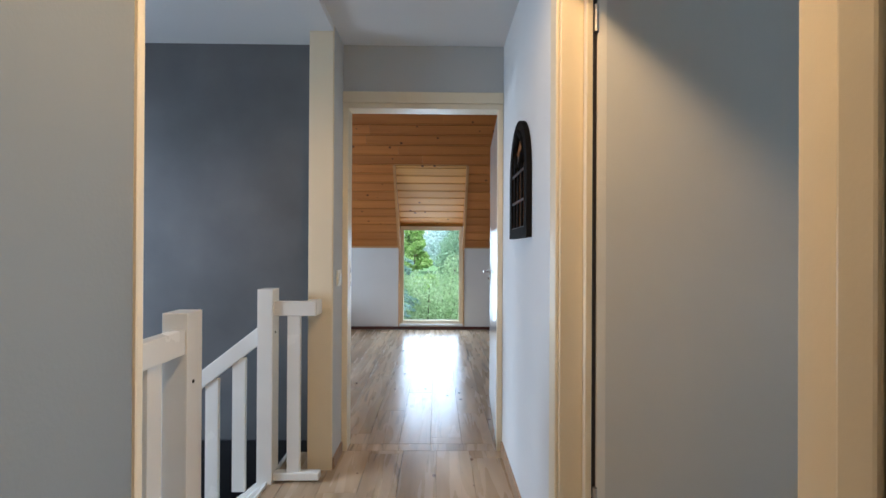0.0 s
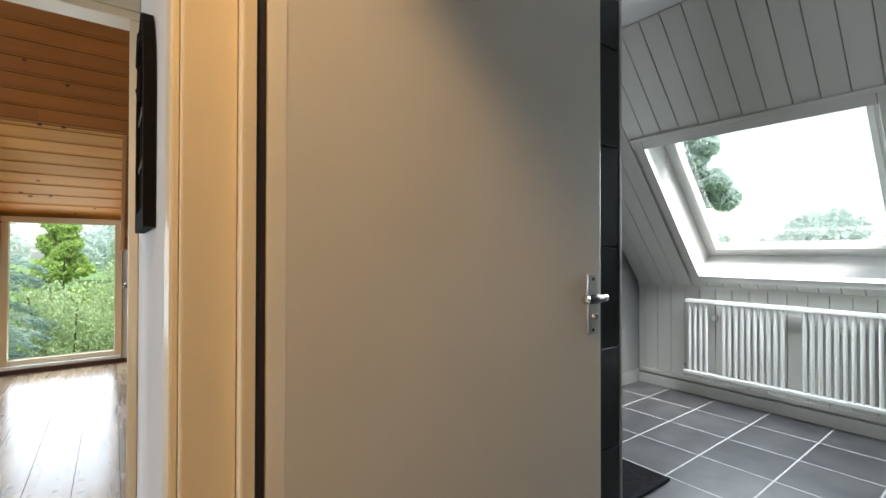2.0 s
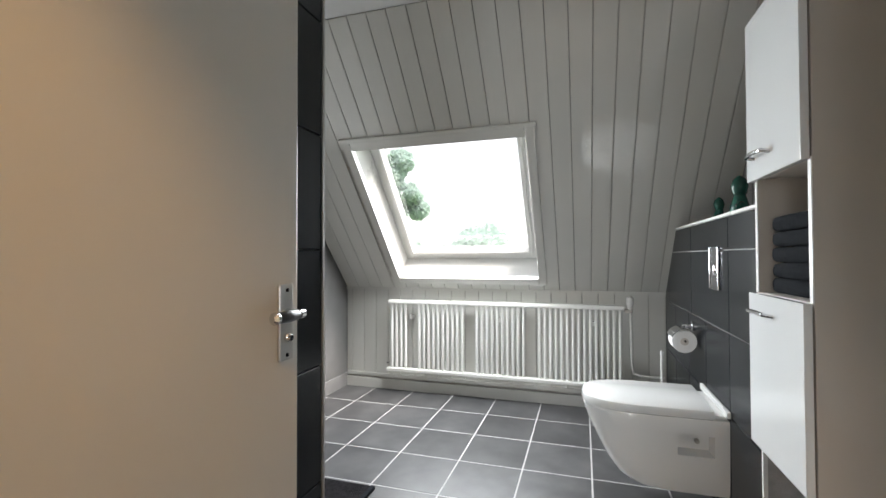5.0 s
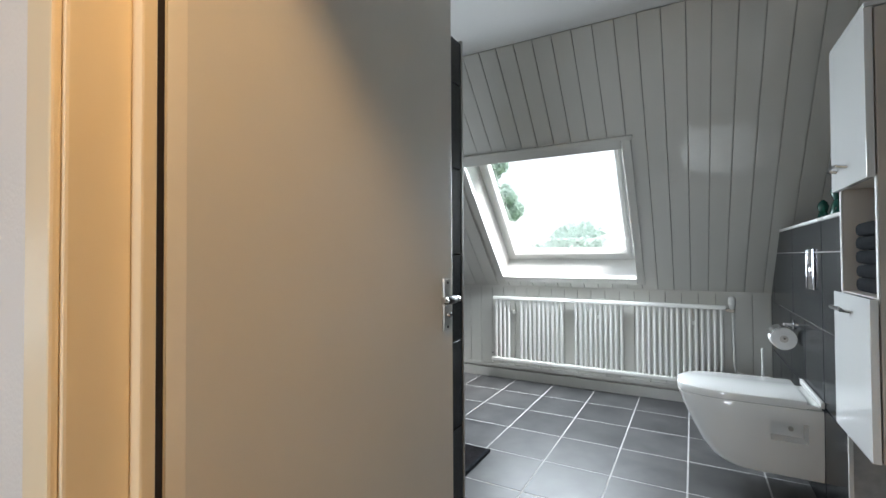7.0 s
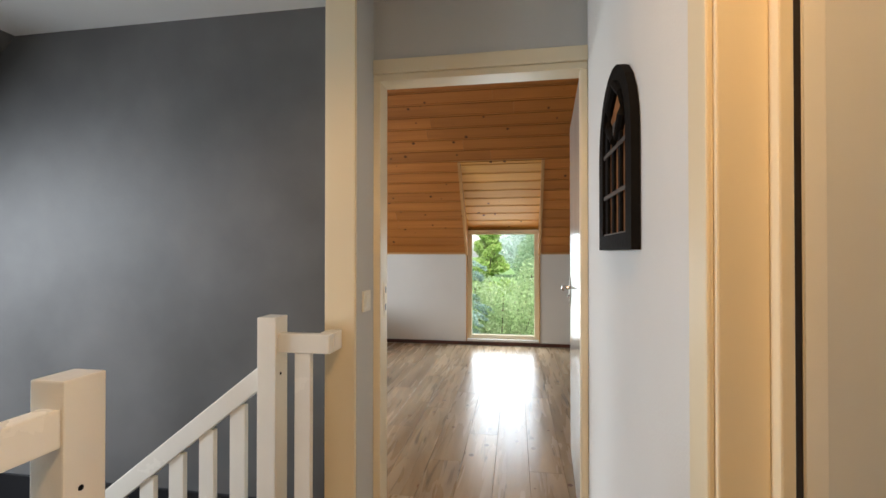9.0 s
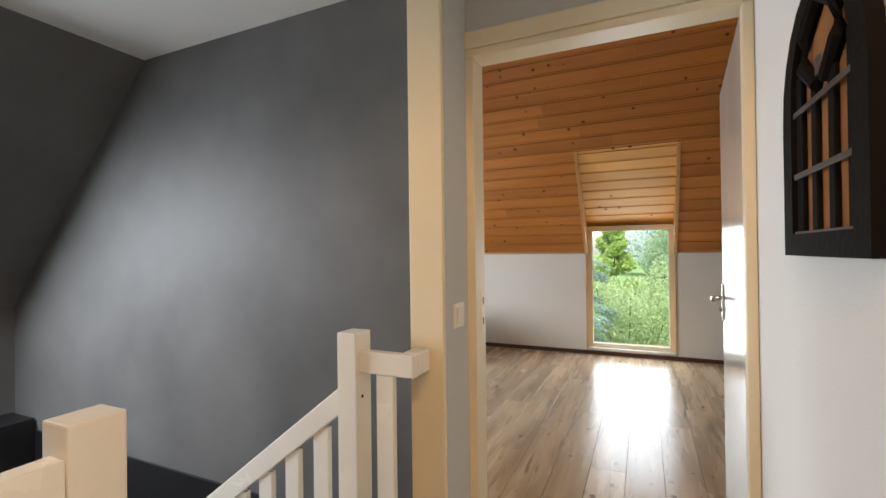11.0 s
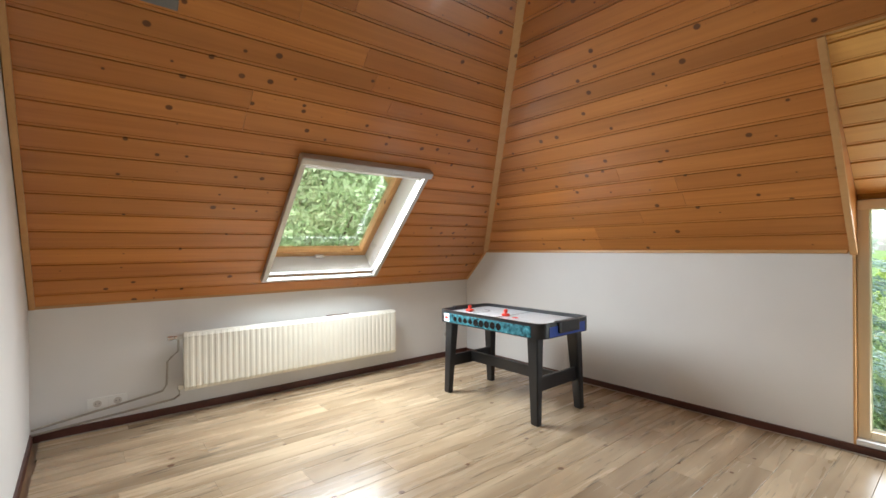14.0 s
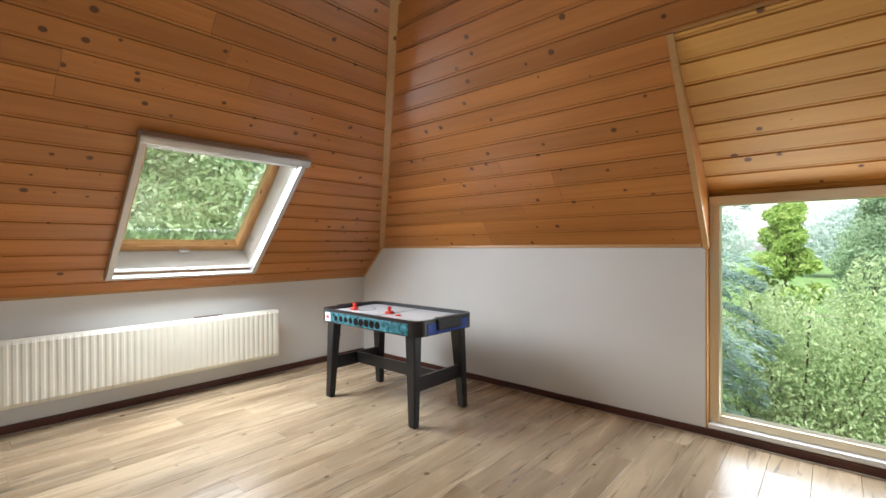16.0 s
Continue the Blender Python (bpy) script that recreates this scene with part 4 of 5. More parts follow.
def hockey_table():
    """Long side along x, 1.13 by 0.61 m."""
    X, Y = 0.565, 0.305
    t = thing("air_hockey_table", "small black air hockey table with teal printed sides", "game table", at=(-2.43, 5.675, 0), turn=0)
    part("rim", ring_outline(rounded(-X, X, -Y, Y, 0.085), rounded(-X + 0.022, X - 0.022, -Y + 0.022, Y - 0.022, 0.066), 0.615, 0.722), BLACK, t, "black rounded plastic rim", True)
    part("play_surface", outline(rounded(-X + 0.021, X - 0.021, -Y + 0.021, Y - 0.021, 0.066), 0.655, 0.695), PLAY, t, "glossy white playing surface")
    part("underside", outline(rounded(-X + 0.021, X - 0.021, -Y + 0.021, Y - 0.021, 0.066), 0.618, 0.64), BLACK, t)
    for s in (-1, 1):
        part("side_panel", box(-X + 0.09, X - 0.09, s * Y - (0.004 if s < 0 else -0.0005), s * Y + (0.004 if s > 0 else -0.0005), 0.622, 0.700, 0.002), TEAL, t, "teal and dark printed side panel")
        ep = part("end_panel", box(s * X - (0.004 if s < 0 else -0.0005), s * X + (0.004 if s > 0 else -0.0005), -Y + 0.09, Y - 0.09, 0.622, 0.695, 0.002), BLUE, t, "blue end panel")
        part("goal", box(s * (X - 0.005) - 0.03, s * (X - 0.005) + 0.03, -0.12, 0.12, 0.640, 0.728, 0.012), BLACK, t, "black goal box")
    # dark discs and bars printed on the sides
    for i in range(9):
        px = -0.33 + i * 0.062
        r = 0.022 if i < 4 else 0.028
        part("printed_disc", lathe([(r, 0), (r, 0.0012)], 12, Matrix.Translation((px, -Y - 0.0042, 0.658)) @ Matrix.Rotation(radians(90), 4, "X")), BLACKIRON, t, "dark printed disc")
    part("printed_patch", boxes((-X + 0.092, -X + 0.16, -Y - 0.0056, -Y - 0.0042, 0.626, 0.696)), PLAY, t, "white printed patch with red marks")
    part("printed_mark", boxes((-X + 0.105, -X + 0.145, -Y - 0.0064, -Y - 0.0057, 0.65, 0.672)), REDP, t, "red printed mark")
    # lines on the surface
    part("centre_line", boxes((-0.006, 0.006, -Y + 0.03, Y - 0.03, 0.6951, 0.6962)), BLACK, t, "dark centre line")
    part("goal_ring", ring_outline([(-0.38 + 0.11 * math.cos(2 * math.pi * k / 32), 0.11 * math.sin(2 * math.pi * k / 32)) for k in range(32)], [(-0.38 + 0.098 * math.cos(2 * math.pi * k / 32), 0.098 * math.sin(2 * math.pi * k / 32)) for k in range(32)], 0.6951, 0.6962), BLACK, t, "dark goal ring")
    for sx in (-1, 1):
        for sy in (-1, 1):
            bm = bmesh.new()
            top, bot = 0.048, 0.032
            cx, cy = sx * 0.455, sy * 0.235
            fx, fy = sx * 0.48, sy * 0.262
            lo = [bm.verts.new((fx + a * bot, fy + b * bot * 0.75, 0.0)) for a, b in ((-1, -1), (1, -1), (1, 1), (-1, 1))]
            hi = [bm.verts.new((cx + a * top, cy + b * top * 0.75, 0.616)) for a, b in ((-1, -1), (1, -1), (1, 1), (-1, 1))]
            bm.faces.new(lo), bm.faces.new(hi)
            for i in range(4):
                bm.faces.new((lo[i], lo[(i + 1) % 4], hi[(i + 1) % 4], hi[i]))
            bmesh.ops.bevel(bm, geom=bm.edges[:], offset=0.006, segments=2, affect="EDGES")
            part("leg", bm, BLACK, t)
        part("cross_brace", box(sx * 0.467 - 0.012, sx * 0.467 + 0.012, -0.225, 0.225, 0.225, 0.325, 0.004), BLACK, t)
    part("long_brace", box(-0.455, 0.455, -0.014, 0.014, 0.235, 0.325, 0.004), BLACK, t)
    return t


hockey_table()


def mallet(x, y, z):
    t = thing("air_hockey_mallet", "red plastic mallet lying on the playing surface", "mallet", "mallets", (x, y, z))
    part("base", lathe([(0.030, 0), (0.034, 0.004), (0.034, 0.014), (0.028, 0.020)], 20), REDP, t, "", True)
    part("knob", lathe([(0.012, 0.019), (0.012, 0.032), (0.017, 0.038), (0.016, 0.050), (0.008, 0.056)], 16), REDP, t, "", True)


mallet(-2.83, 5.60, 0.6951)
mallet(-2.43, 5.63, 0.6951)
puck = thing("puck", "flat red puck on the playing surface", "puck", at=(-2.30, 5.60, 0.6951))
part("disc", lathe([(0.020, 0), (0.024, 0.002), (0.024, 0.005), (0.020, 0.007)], 18), REDP, puck, "", True)

# ---------- small bedroom and hall things ----------
def socket_box(name, label, fr, n, mat, at_uv, w=0.082):
    t = tagged(new(name), label, "socket", "sockets")
    for i in range(n):
        u, v = at_uv[0] + i * w, at_uv[1]
        part("plate", box(u - w / 2 + 0.0005, u + w / 2 - 0.0005, v - 0.041, v + 0.041, 0.0, 0.014, 0.003, fr), mat, t)
        # Flat beige disc; the well's shade is in its colour, not a recess.
        part("well", lathe([(0.024, 0.0145), (0.021, 0.0150), (0.019, 0.0148)], 18, fr @ Matrix.Translation((u, v, 0))), CARC, t, "beige disc coloured as the shaded socket well", True)
        for s in (-0.0095, 0.0095):
            part("pin_hole", lathe([(0.003, 0.0151), (0.003, 0.0156)], 8, fr @ Matrix.Translation((u + s, v, 0))), BLACK, t)
    return t


FLW = plane_frame((LX, 0, 0), (0, 1, 0), (0, 0, 1))
socket_box("wall_socket", "white double socket on the low white wall", FLW, 2, SOCK, (3.02, 0.185), 0.115)
socket_box("wall_socket", "small white socket near the room corner", FLW, 1, SOCK, (6.20, 0.26), 0.07)
cable = thing("floor_cable", "thin beige cable lying along the skirting", "cable")
random.seed(4)
part("cord", tube([(LX + 0.035 + random.uniform(-0.006, 0.010), 2.72 + 0.19 * i, 0.006) for i in range(20)] + [(-3.55 + 0.24 * i, BY - 0.032 + random.uniform(-0.010, 0.006), 0.006) for i in range(25)], 0.0035, 6), CABLE, cable, "", True)

FSW = plane_frame((-0.433, 0, 0), (0, 1, 0), (0, 0, 1))
sw = thing("light_switch", "cream rocker light switch on the wall end", "light switch")
part("frame", box(2.458, 2.546, 0.972, 1.060, 0, 0.010, 0.003, FSW), SWITCH, sw)
part("rocker", box(2.474, 2.530, 0.988, 1.044, 0.0105, 0.015, 0.002, FSW @ Matrix.Translation((2.502, 1.016, 0)) @ Matrix.Rotation(radians(2.5), 4, "X") @ Matrix.Translation((-2.502, -1.016, 0))), SWITCH, sw)

block = thing("wall_strip", "short brown wooden strip on the wall above the radiator", "strip")
part("strip", box(4.735, 4.965, 0.612, 0.628, 0.0, 0.012, 0.003, FLW), SKIRT, block)

# arched iron and wood ornament
FP = plane_frame((HALL_R, 2.026, 1.230), (0, -1, 0), (0, 0, 1))


def arch(w, h, n=12):
    """Outline of an arched window of that width and height."""
    r = w / 2
    s = h - r * 1.12
    return [(-r, 0), (r, 0)] + [(r * math.cos(math.pi * k / n), s + r * 1.12 * math.sin(math.pi * k / n)) for k in range(n + 1)]


plaque = thing("wall_ornament", "black arched window-shaped ornament with slats on brown backing", "wall ornament")
oo, ii = arch(0.416, 0.525), [(x, y + 0.0) for x, y in arch(0.300, 0.44)]
ii = [(x, y + 0.045) for x, y in ii]
rim = ring_outline(oo, ii, 0.002, 0.024)
bmesh.ops.transform(rim, matrix=FP, verts=rim.verts)
part("rim", rim, BLACKIRON, plaque, "black worn arched rim")
part("backing", outline(arch(0.40, 0.50), 0.001, 0.006, FP @ Matrix.Translation((0, 0.012, 0))), AMBER, plaque, "brown mottled backing")
for x, w in ((-0.128, 0.018), (-0.043, 0.014), (0.043, 0.014), (0.128, 0.018)):
    part("slat", box(x - w, x + w, 0.045, 0.37 if abs(x) > 0.05 else 0.335, 0.0062, 0.016, 0.003, FP), BLACKIRON, plaque)
for y in (0.165, 0.295):
    part("crossbar", box(-0.149, 0.149, y - 0.006, y + 0.006, 0.0165, 0.020, 0.001, FP), WORNM, plaque, "thin worn metal crossbar")
part("bottom_edge", box(-0.149, 0.149, 0.030, 0.050, 0.007, 0.021, 0.003, FP), WORNM, plaque, "worn grey lower edge")
for s in (-1, 1):
    part("tracery", tube([FP @ Vector((s * 0.02, 0.32, 0.013)), FP @ Vector((s * 0.085, 0.37, 0.016)), FP @ Vector((s * 0.08, 0.43, 0.016)), FP @ Vector((0.0, 0.482, 0.016))], 0.014, 8), BLACKIRON, plaque, "", True)
part("tracery_bar", box(-0.018, 0.018, 0.335, 0.37, 0.0062, 0.020, 0.002, FP), WORNM, plaque)

hatch = thing("roof_hatch", "dark grey framed hatch high on the pine slope", "hatch")
for r in ((2.76, 3.30, 2.155, 2.205), (2.76, 3.30, 2.70, 2.75), (2.76, 2.81, 2.2055, 2.6995), (3.25, 3.30, 2.2055, 2.6995)):
    part("frame", box(*r, 0.0155, 0.034, 0.006, FL), HATCHG, hatch)
part("panel", box(2.814, 3.246, 2.209, 2.696, 0.0155, 0.028, 0.004, FL), HATCHG, hatch, "flat dark grey hatch panel")

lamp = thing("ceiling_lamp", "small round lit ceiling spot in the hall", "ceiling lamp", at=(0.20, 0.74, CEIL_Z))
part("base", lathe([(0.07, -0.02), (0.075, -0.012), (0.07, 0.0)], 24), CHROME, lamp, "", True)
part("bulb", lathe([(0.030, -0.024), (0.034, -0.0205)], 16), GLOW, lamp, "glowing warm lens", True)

# ---------- bathroom things ----------
def toilet():
    """Wall-hung pan with a slim lid; local y is out of the wall."""
    t = thing("toilet", "white wall-hung toilet with its lid closed", "toilet", at=(2.742, LEDGE_Y, 0))

    def section(w, l, n=28):
        """Outline: straight sides from the wall, round front."""
        q = l * 0.48
        pts = [(-w, 0.0), (-w, 0.05), (-w, 0.175), (-w, q)]
        for k in range(1, n):
            a = math.pi - math.pi * k / n
            ca, sa = math.cos(a), math.sin(a)
            pts.append((w * math.copysign(abs(ca) ** 0.72, ca), q + (l - q) * sa ** 0.8))
        return pts + [(w, q), (w, 0.175), (w, 0.05), (w, 0.0)]

    bm = bmesh.new()
    rings = []
    for z, w, l in ((0.262, 0.150, 0.330), (0.268, 0.162, 0.365), (0.29, 0.170, 0.395), (0.34, 0.174, 0.430), (0.415, 0.177, 0.468), (0.495, 0.180, 0.505), (0.548, 0.181, 0.522), (0.556, 0.177, 0.518)):
        rings.append([bm.verts.new((x, y + 0.001, z)) for x, y in section(w, l)])
    last = len(rings[0]) - 1
    for k, (a, b) in enumerate(zip(rings, rings[1:])):
        for i in range(last):
            if k == 4 and i in (1, last - 2):
                # fixing recess sunk into the side
                s = 1 if i == 1 else -1
                o = [a[i], a[i + 1], b[i + 1], b[i]]
                n = [bm.verts.new(v.co + Vector((s * 0.060, 0.006 if j in (0, 3) else -0.006, 0.006 if j < 2 else -0.006))) for j, v in enumerate(o)]
                for j in range(4):
                    bm.faces.new((o[j], o[(j + 1) % 4], n[(j + 1) % 4], n[j]))
                bm.faces.new(n)
            else:
                bm.faces.new((a[i], a[i + 1], b[i + 1], b[i]))
        bm.faces.new((a[-1], a[0], b[0], b[-1]))
    bm.faces.new(rings[0]), bm.faces.new(rings[-1])
    part("pan", bm, CERAMIC, t, "", True)
    lid = bmesh.new()
    rings = []
    for z, g in ((0.5565, -0.006), (0.560, 0.0), (0.580, 0.002), (0.590, -0.002), (0.595, -0.012)):
        rings.append([lid.verts.new((x, y + 0.055, z)) for x, y in section(0.183 + g, 0.470 + g)])
    for a, b in zip(rings, rings[1:]):
        for i in range(len(a) - 1):
            lid.faces.new((a[i], a[i + 1], b[i + 1], b[i]))
        lid.faces.new((a[-1], a[0], b[0], b[-1]))
    lid.faces.new(rings[0]), lid.faces.new(rings[-1])
    part("lid", lid, CERAMIC, t, "slim white lid and seat", True)
    part("hinge_block", box(-0.165, 0.165, 0.004, 0.054, 0.557, 0.572, 0.005), CERAMIC, t)
    for s in (-1, 1):
        part("fixing_bolt", lathe([(0.009, 0), (0.009, 0.012), (0.005, 0.016)], 12, Matrix.Translation((s * 0.119, 0.10, 0.455)) @ Matrix.Rotation(s * radians(90), 4, "Y")), SEAM, t)


toilet()
paper_band = thing("splash_strip", "white plastic strip between pan and tiles", "strip", at=(2.742, LEDGE_Y, 0))
part("strip", box(-0.20, 0.20, 0.0015, 0.016, 0.574, 0.600, 0.005), CERAMIC, paper_band)

fl = thing("flush_plate", "chrome flush plate on the dark tiles", "flush plate", at=(2.72, LEDGE_Y, 1.125))
part("plate", box(-0.055, 0.055, 0.0, 0.010, -0.088, 0.088, 0.004), CHROME, fl)
part("button", lathe([(0.028, 0), (0.028, 0.004), (0.020, 0.007)], 20, Matrix.Translation((0.0, 0.0101, -0.005)) @ Matrix.Rotation(radians(-90), 4, "X")), CHROME, fl, "", True)
part("lever_edge", box(0.044, 0.054, 0.0105, 0.014, -0.085, 0.085, 0.002), CHROME, fl)

tp = thing("toilet_paper_holder", "chrome toilet paper holder with a roll under its cover", "paper holder", at=(3.06, LEDGE_Y, 0.775))
part("wall_mount", lathe([(0.024, 0), (0.024, 0.008), (0.012, 0.012), (0.009, 0.05)], 18, Matrix.Translation((0.065, 0, 0.055)) @ Matrix.Rotation(radians(-90), 4, "X")), CHROME, tp, "", True)
part("arm", tube([(0.065, 0.045, 0.055), (0.068, 0.055, 0.04), (0.068, 0.062, 0.005), (0.06, 0.062, 0.0), (-0.07, 0.062, 0.0)], 0.0055), CHROME, tp, "", True)
roll = part("roll", lathe([(0.018, -0.05), (0.053, -0.05), (0.054, -0.046), (0.054, 0.046), (0.053, 0.05), (0.018, 0.05)], 32, Matrix.Translation((0.0, 0.062, -0.005)) @ Matrix.Rotation(radians(90), 4, "Y")), PAPER, tp, "white toilet paper roll", True)
part("core", lathe([(0.0175, -0.0515), (0.0175, 0.0515)], 20, Matrix.Translation((0.0, 0.062, -0.005)) @ Matrix.Rotation(radians(90), 4, "Y")), CARC, roll)
bm = bmesh.new()
ring = []
for k in range(9):
    a = radians(20 + 95 * k / 8)
    ring.append([bm.verts.new((x, 0.062 + r * math.cos(a), -0.005 + r * math.sin(a))) for x, r in ((-0.062, 0.058), (0.062, 0.058), (0.062, 0.061), (-0.062, 0.061))])
for a, b in zip(ring, ring[1:]):
    for i in range(4):
        bm.faces.new((a[i], a[(i + 1) % 4], b[(i + 1) % 4], b[i]))
bm.faces.new(ring[0]), bm.faces.new(ring[-1])
part("cover", bm, CHROME, tp, "curved chrome cover", True)

brush = thing("toilet_brush", "white toilet brush standing in a chrome cup", "toilet brush", at=(3.28, 0.42, BATH_Z))
part("cup", lathe([(0.04, 0.0), (0.048, 0.01), (0.050, 0.20), (0.046, 0.21), (0.02, 0.212)], 20), CHROME, brush, "", True)
part("stem", lathe([(0.006, 0.205), (0.006, 0.50), (0.009, 0.52), (0.004, 0.53)], 12), VELUX, brush, "", True)


def ornament(x, y, h):
    t = thing("green_ornament", "dark green glazed ornament on the tiled ledge", "ornament", "ledge ornaments", (x, y, LEDGE_Z))
    k = h / 0.16
    part("body", lathe([(0.030 * k, 0), (0.036 * k, 0.02 * k), (0.030 * k, 0.05 * k), (0.020 * k, 0.085 * k), (0.026 * k, 0.10 * k), (0.030 * k, 0.12 * k), (0.022 * k, 0.145 * k), (0.006 * k, 0.16 * k)], 18), GREENG, t, "", True)
    for s in (-1, 1):
        part("lug", lathe([(0.004 * k, -0.014 * k), (0.015 * k, -0.006 * k), (0.015 * k, 0.006 * k), (0.004 * k, 0.014 * k)], 12, Matrix.Translation((s * 0.030 * k, 0.008, 0.045 * k)) @ Matrix.Rotation(radians(60), 4, "Y")), GREENG, t, "", True)


ornament(3.17, 0.17, 0.13)
ornament(2.83, 0.18, 0.18)


def cabinet():
    """Tall hanging cabinet with two doors and an open niche."""
    x0, x1, y0, y1 = 1.890, 2.240, BATH_R, 0.310
    zs = (0.622, 1.066, 1.405, 1.865)
    t = thing("bathroom_cabinet", "tall white and beige hanging cabinet with an open towel niche", "cabinet")
    w = 0.016
    part("side_panel", box(x0, x0 + w, y0, y1, zs[0], zs[3], 0.002), CARC, t, "beige side panel")
    part("side_panel", box(x1 - w, x1, y0, y1, zs[0], zs[3], 0.002), CARC, t)
    part("back_panel", boxes((x0 + w, x1 - w, y0, y0 + 0.008, zs[0] + w, zs[3] - w)), CARC, t)
    for z in (zs[0], zs[1] - w, zs[2], zs[3] - w):
        part("shelf", box(x0 + w + 0.0003, x1 - w - 0.0003, y0 + 0.009, y1 - 0.001, z, z + w, 0.001), CARC, t)
    for x in (x0, x1 - w):
        part("edge_strip", boxes((x, x + w, y1 + 0.0003, y1 + 0.003, zs[1], zs[2])), VELUX, t, "white front edge")
    for za, zb, hz in ((zs[0] - 0.004, zs[1] - 0.002, zs[1] - 0.055), (zs[2] - 0.006, zs[3] + 0.004, zs[2] + 0.055)):
        d = part("door", box(x0 + 0.002, x1 + 0.004, y1 + 0.0035, y1 + 0.022, za, zb, 0.002), GLOSSW, t, "white high-gloss door")
        yy = y1 + 0.022
        xm = (x0 + x1) / 2 + 0.06
        part("handle", tube([(xm - 0.055, yy, hz), (xm - 0.055, yy + 0.022, hz + 0.004), (xm, yy + 0.026, hz + 0.006), (xm + 0.055, yy + 0.022, hz + 0.004), (xm + 0.055, yy, hz)], 0.006, 8), CHROME, d, "chrome bow handle", True)
    part("top_board", box(x0 - 0.002, x1 + 0.004, y0, y1 + 0.022, zs[3] + 0.0045, zs[3] + 0.018, 0.002), GLOSSW, t, "white top board")


cabinet()
for i in range(5):
    tw = thing("folded_towel", "dark grey folded towel in the cabinet niche", "towel", "towels in the niche", (2.065, 0.17, 1.0665 + 0.045 * i))
    bm = box(-0.145, 0.145, -0.115, 0.115, 0.0, 0.044, 0.019, None, 3)
    bmesh.ops.subdivide_edges(bm, edges=[e for e in bm.edges if e.calc_length() > 0.1], cuts=5, use_grid_fill=True)
    for v in bm.verts:
        v.co.z = v.co.z + (0.004 * noise.noise(v.co * 14 + Vector((i, 0, 0))) if v.co.z > 0.01 else 0)
        v.co.x += 0.006 * noise.noise(v.co * 9 + Vector((0, i, 3)))
    part("cloth", bm, TOWEL, tw, "", True)

pl = thing("plunger", "dark rubber plunger with a red-brown stick on the cabinet", "plunger", at=(1.985, 0.22, 1.8835))
part("cup", lathe([(0.048, 0.0), (0.050, 0.006), (0.044, 0.022), (0.030, 0.040), (0.020, 0.048), (0.018, 0.064)], 22), RUBBER_AND_GAP, pl, "", True)
part("stick", lathe([(0.011, 0.0645), (0.011, 0.34), (0.008, 0.35)], 14), REDST, pl, "red-brown stick", True)

van = thing("washbasin_cabinet", "white washbasin cabinet with a plain basin top", "washbasin")
VX0, VX1, VY1, VZ = 0.641, 1.400, 0.366, 0.98
part("cabinet", box(VX0 + 0.004, VX1 - 0.008, BATH_R, VY1 - 0.030, 0.42, VZ - 0.062, 0.003), GLOSSW, van)
for k in (0, 1):
    part("drawer_front", box(VX0 + 0.006, VX1 - 0.006, VY1 - 0.0295, VY1 - 0.010, 0.425 + 0.247 * k, 0.669 + 0.247 * k, 0.002), GLOSSW, van)
part("basin_rim", ring_outline(rounded(VX0, VX1, BATH_R + 0.001, VY1, 0.012), rounded(VX0 + 0.05, VX1 - 0.035, BATH_R + 0.05, VY1 - 0.03, 0.05), VZ - 0.06, VZ), CERAMIC, van, "white ceramic basin rim")
part("basin_floor", outline(rounded(VX0 + 0.051, VX1 - 0.036, BATH_R + 0.051, VY1 - 0.031, 0.05), VZ - 0.059, VZ - 0.045), CERAMIC, van, "shallow white basin floor")
FWR = plane_frame((0, BATH_R, 0), (-1, 0, 0), (0, 0, 1))
socket_box("wall_socket", "white double socket on the grey bathroom tiles", FWR, 2, SOCK, (-1.42, 1.475), 0.085)

mat = thing("bath_mat", "charcoal deep-pile bath mat on the tiled floor", "bath mat", at=(2.13, 2.05, BATH_Z))
bm = box(-0.33, 0.34, -0.34, 0.34, 0.0005, 0.016, 0.007)
part("mat_body", bm, MATM, mat)
for y in (-0.332, 0.332):
    part("edge_binding", box(-0.33, 0.34, y - 0.010, y + 0.010, 0.0006, 0.018, 0.004), TOWEL, mat)
spot = thing("ceiling_spot", "small recessed metal ceiling spot in the bathroom", "spotlight", at=(1.93, 1.27, CEIL_Z))
part("ring", lathe([(0.030, -0.004), (0.042, -0.006), (0.044, -0.0005)], 24), STEEL, spot, "", True)
part("lens", lathe([(0.029, -0.0035), (0.029, -0.001)], 20), GLOSSW, spot)

# ---------- outside ----------
GZ = -2.85
ground = structure("ground", boxes((-400, 400, -400, 400, GZ - 0.3, GZ)), LAWN, "mown green lawn and meadow")


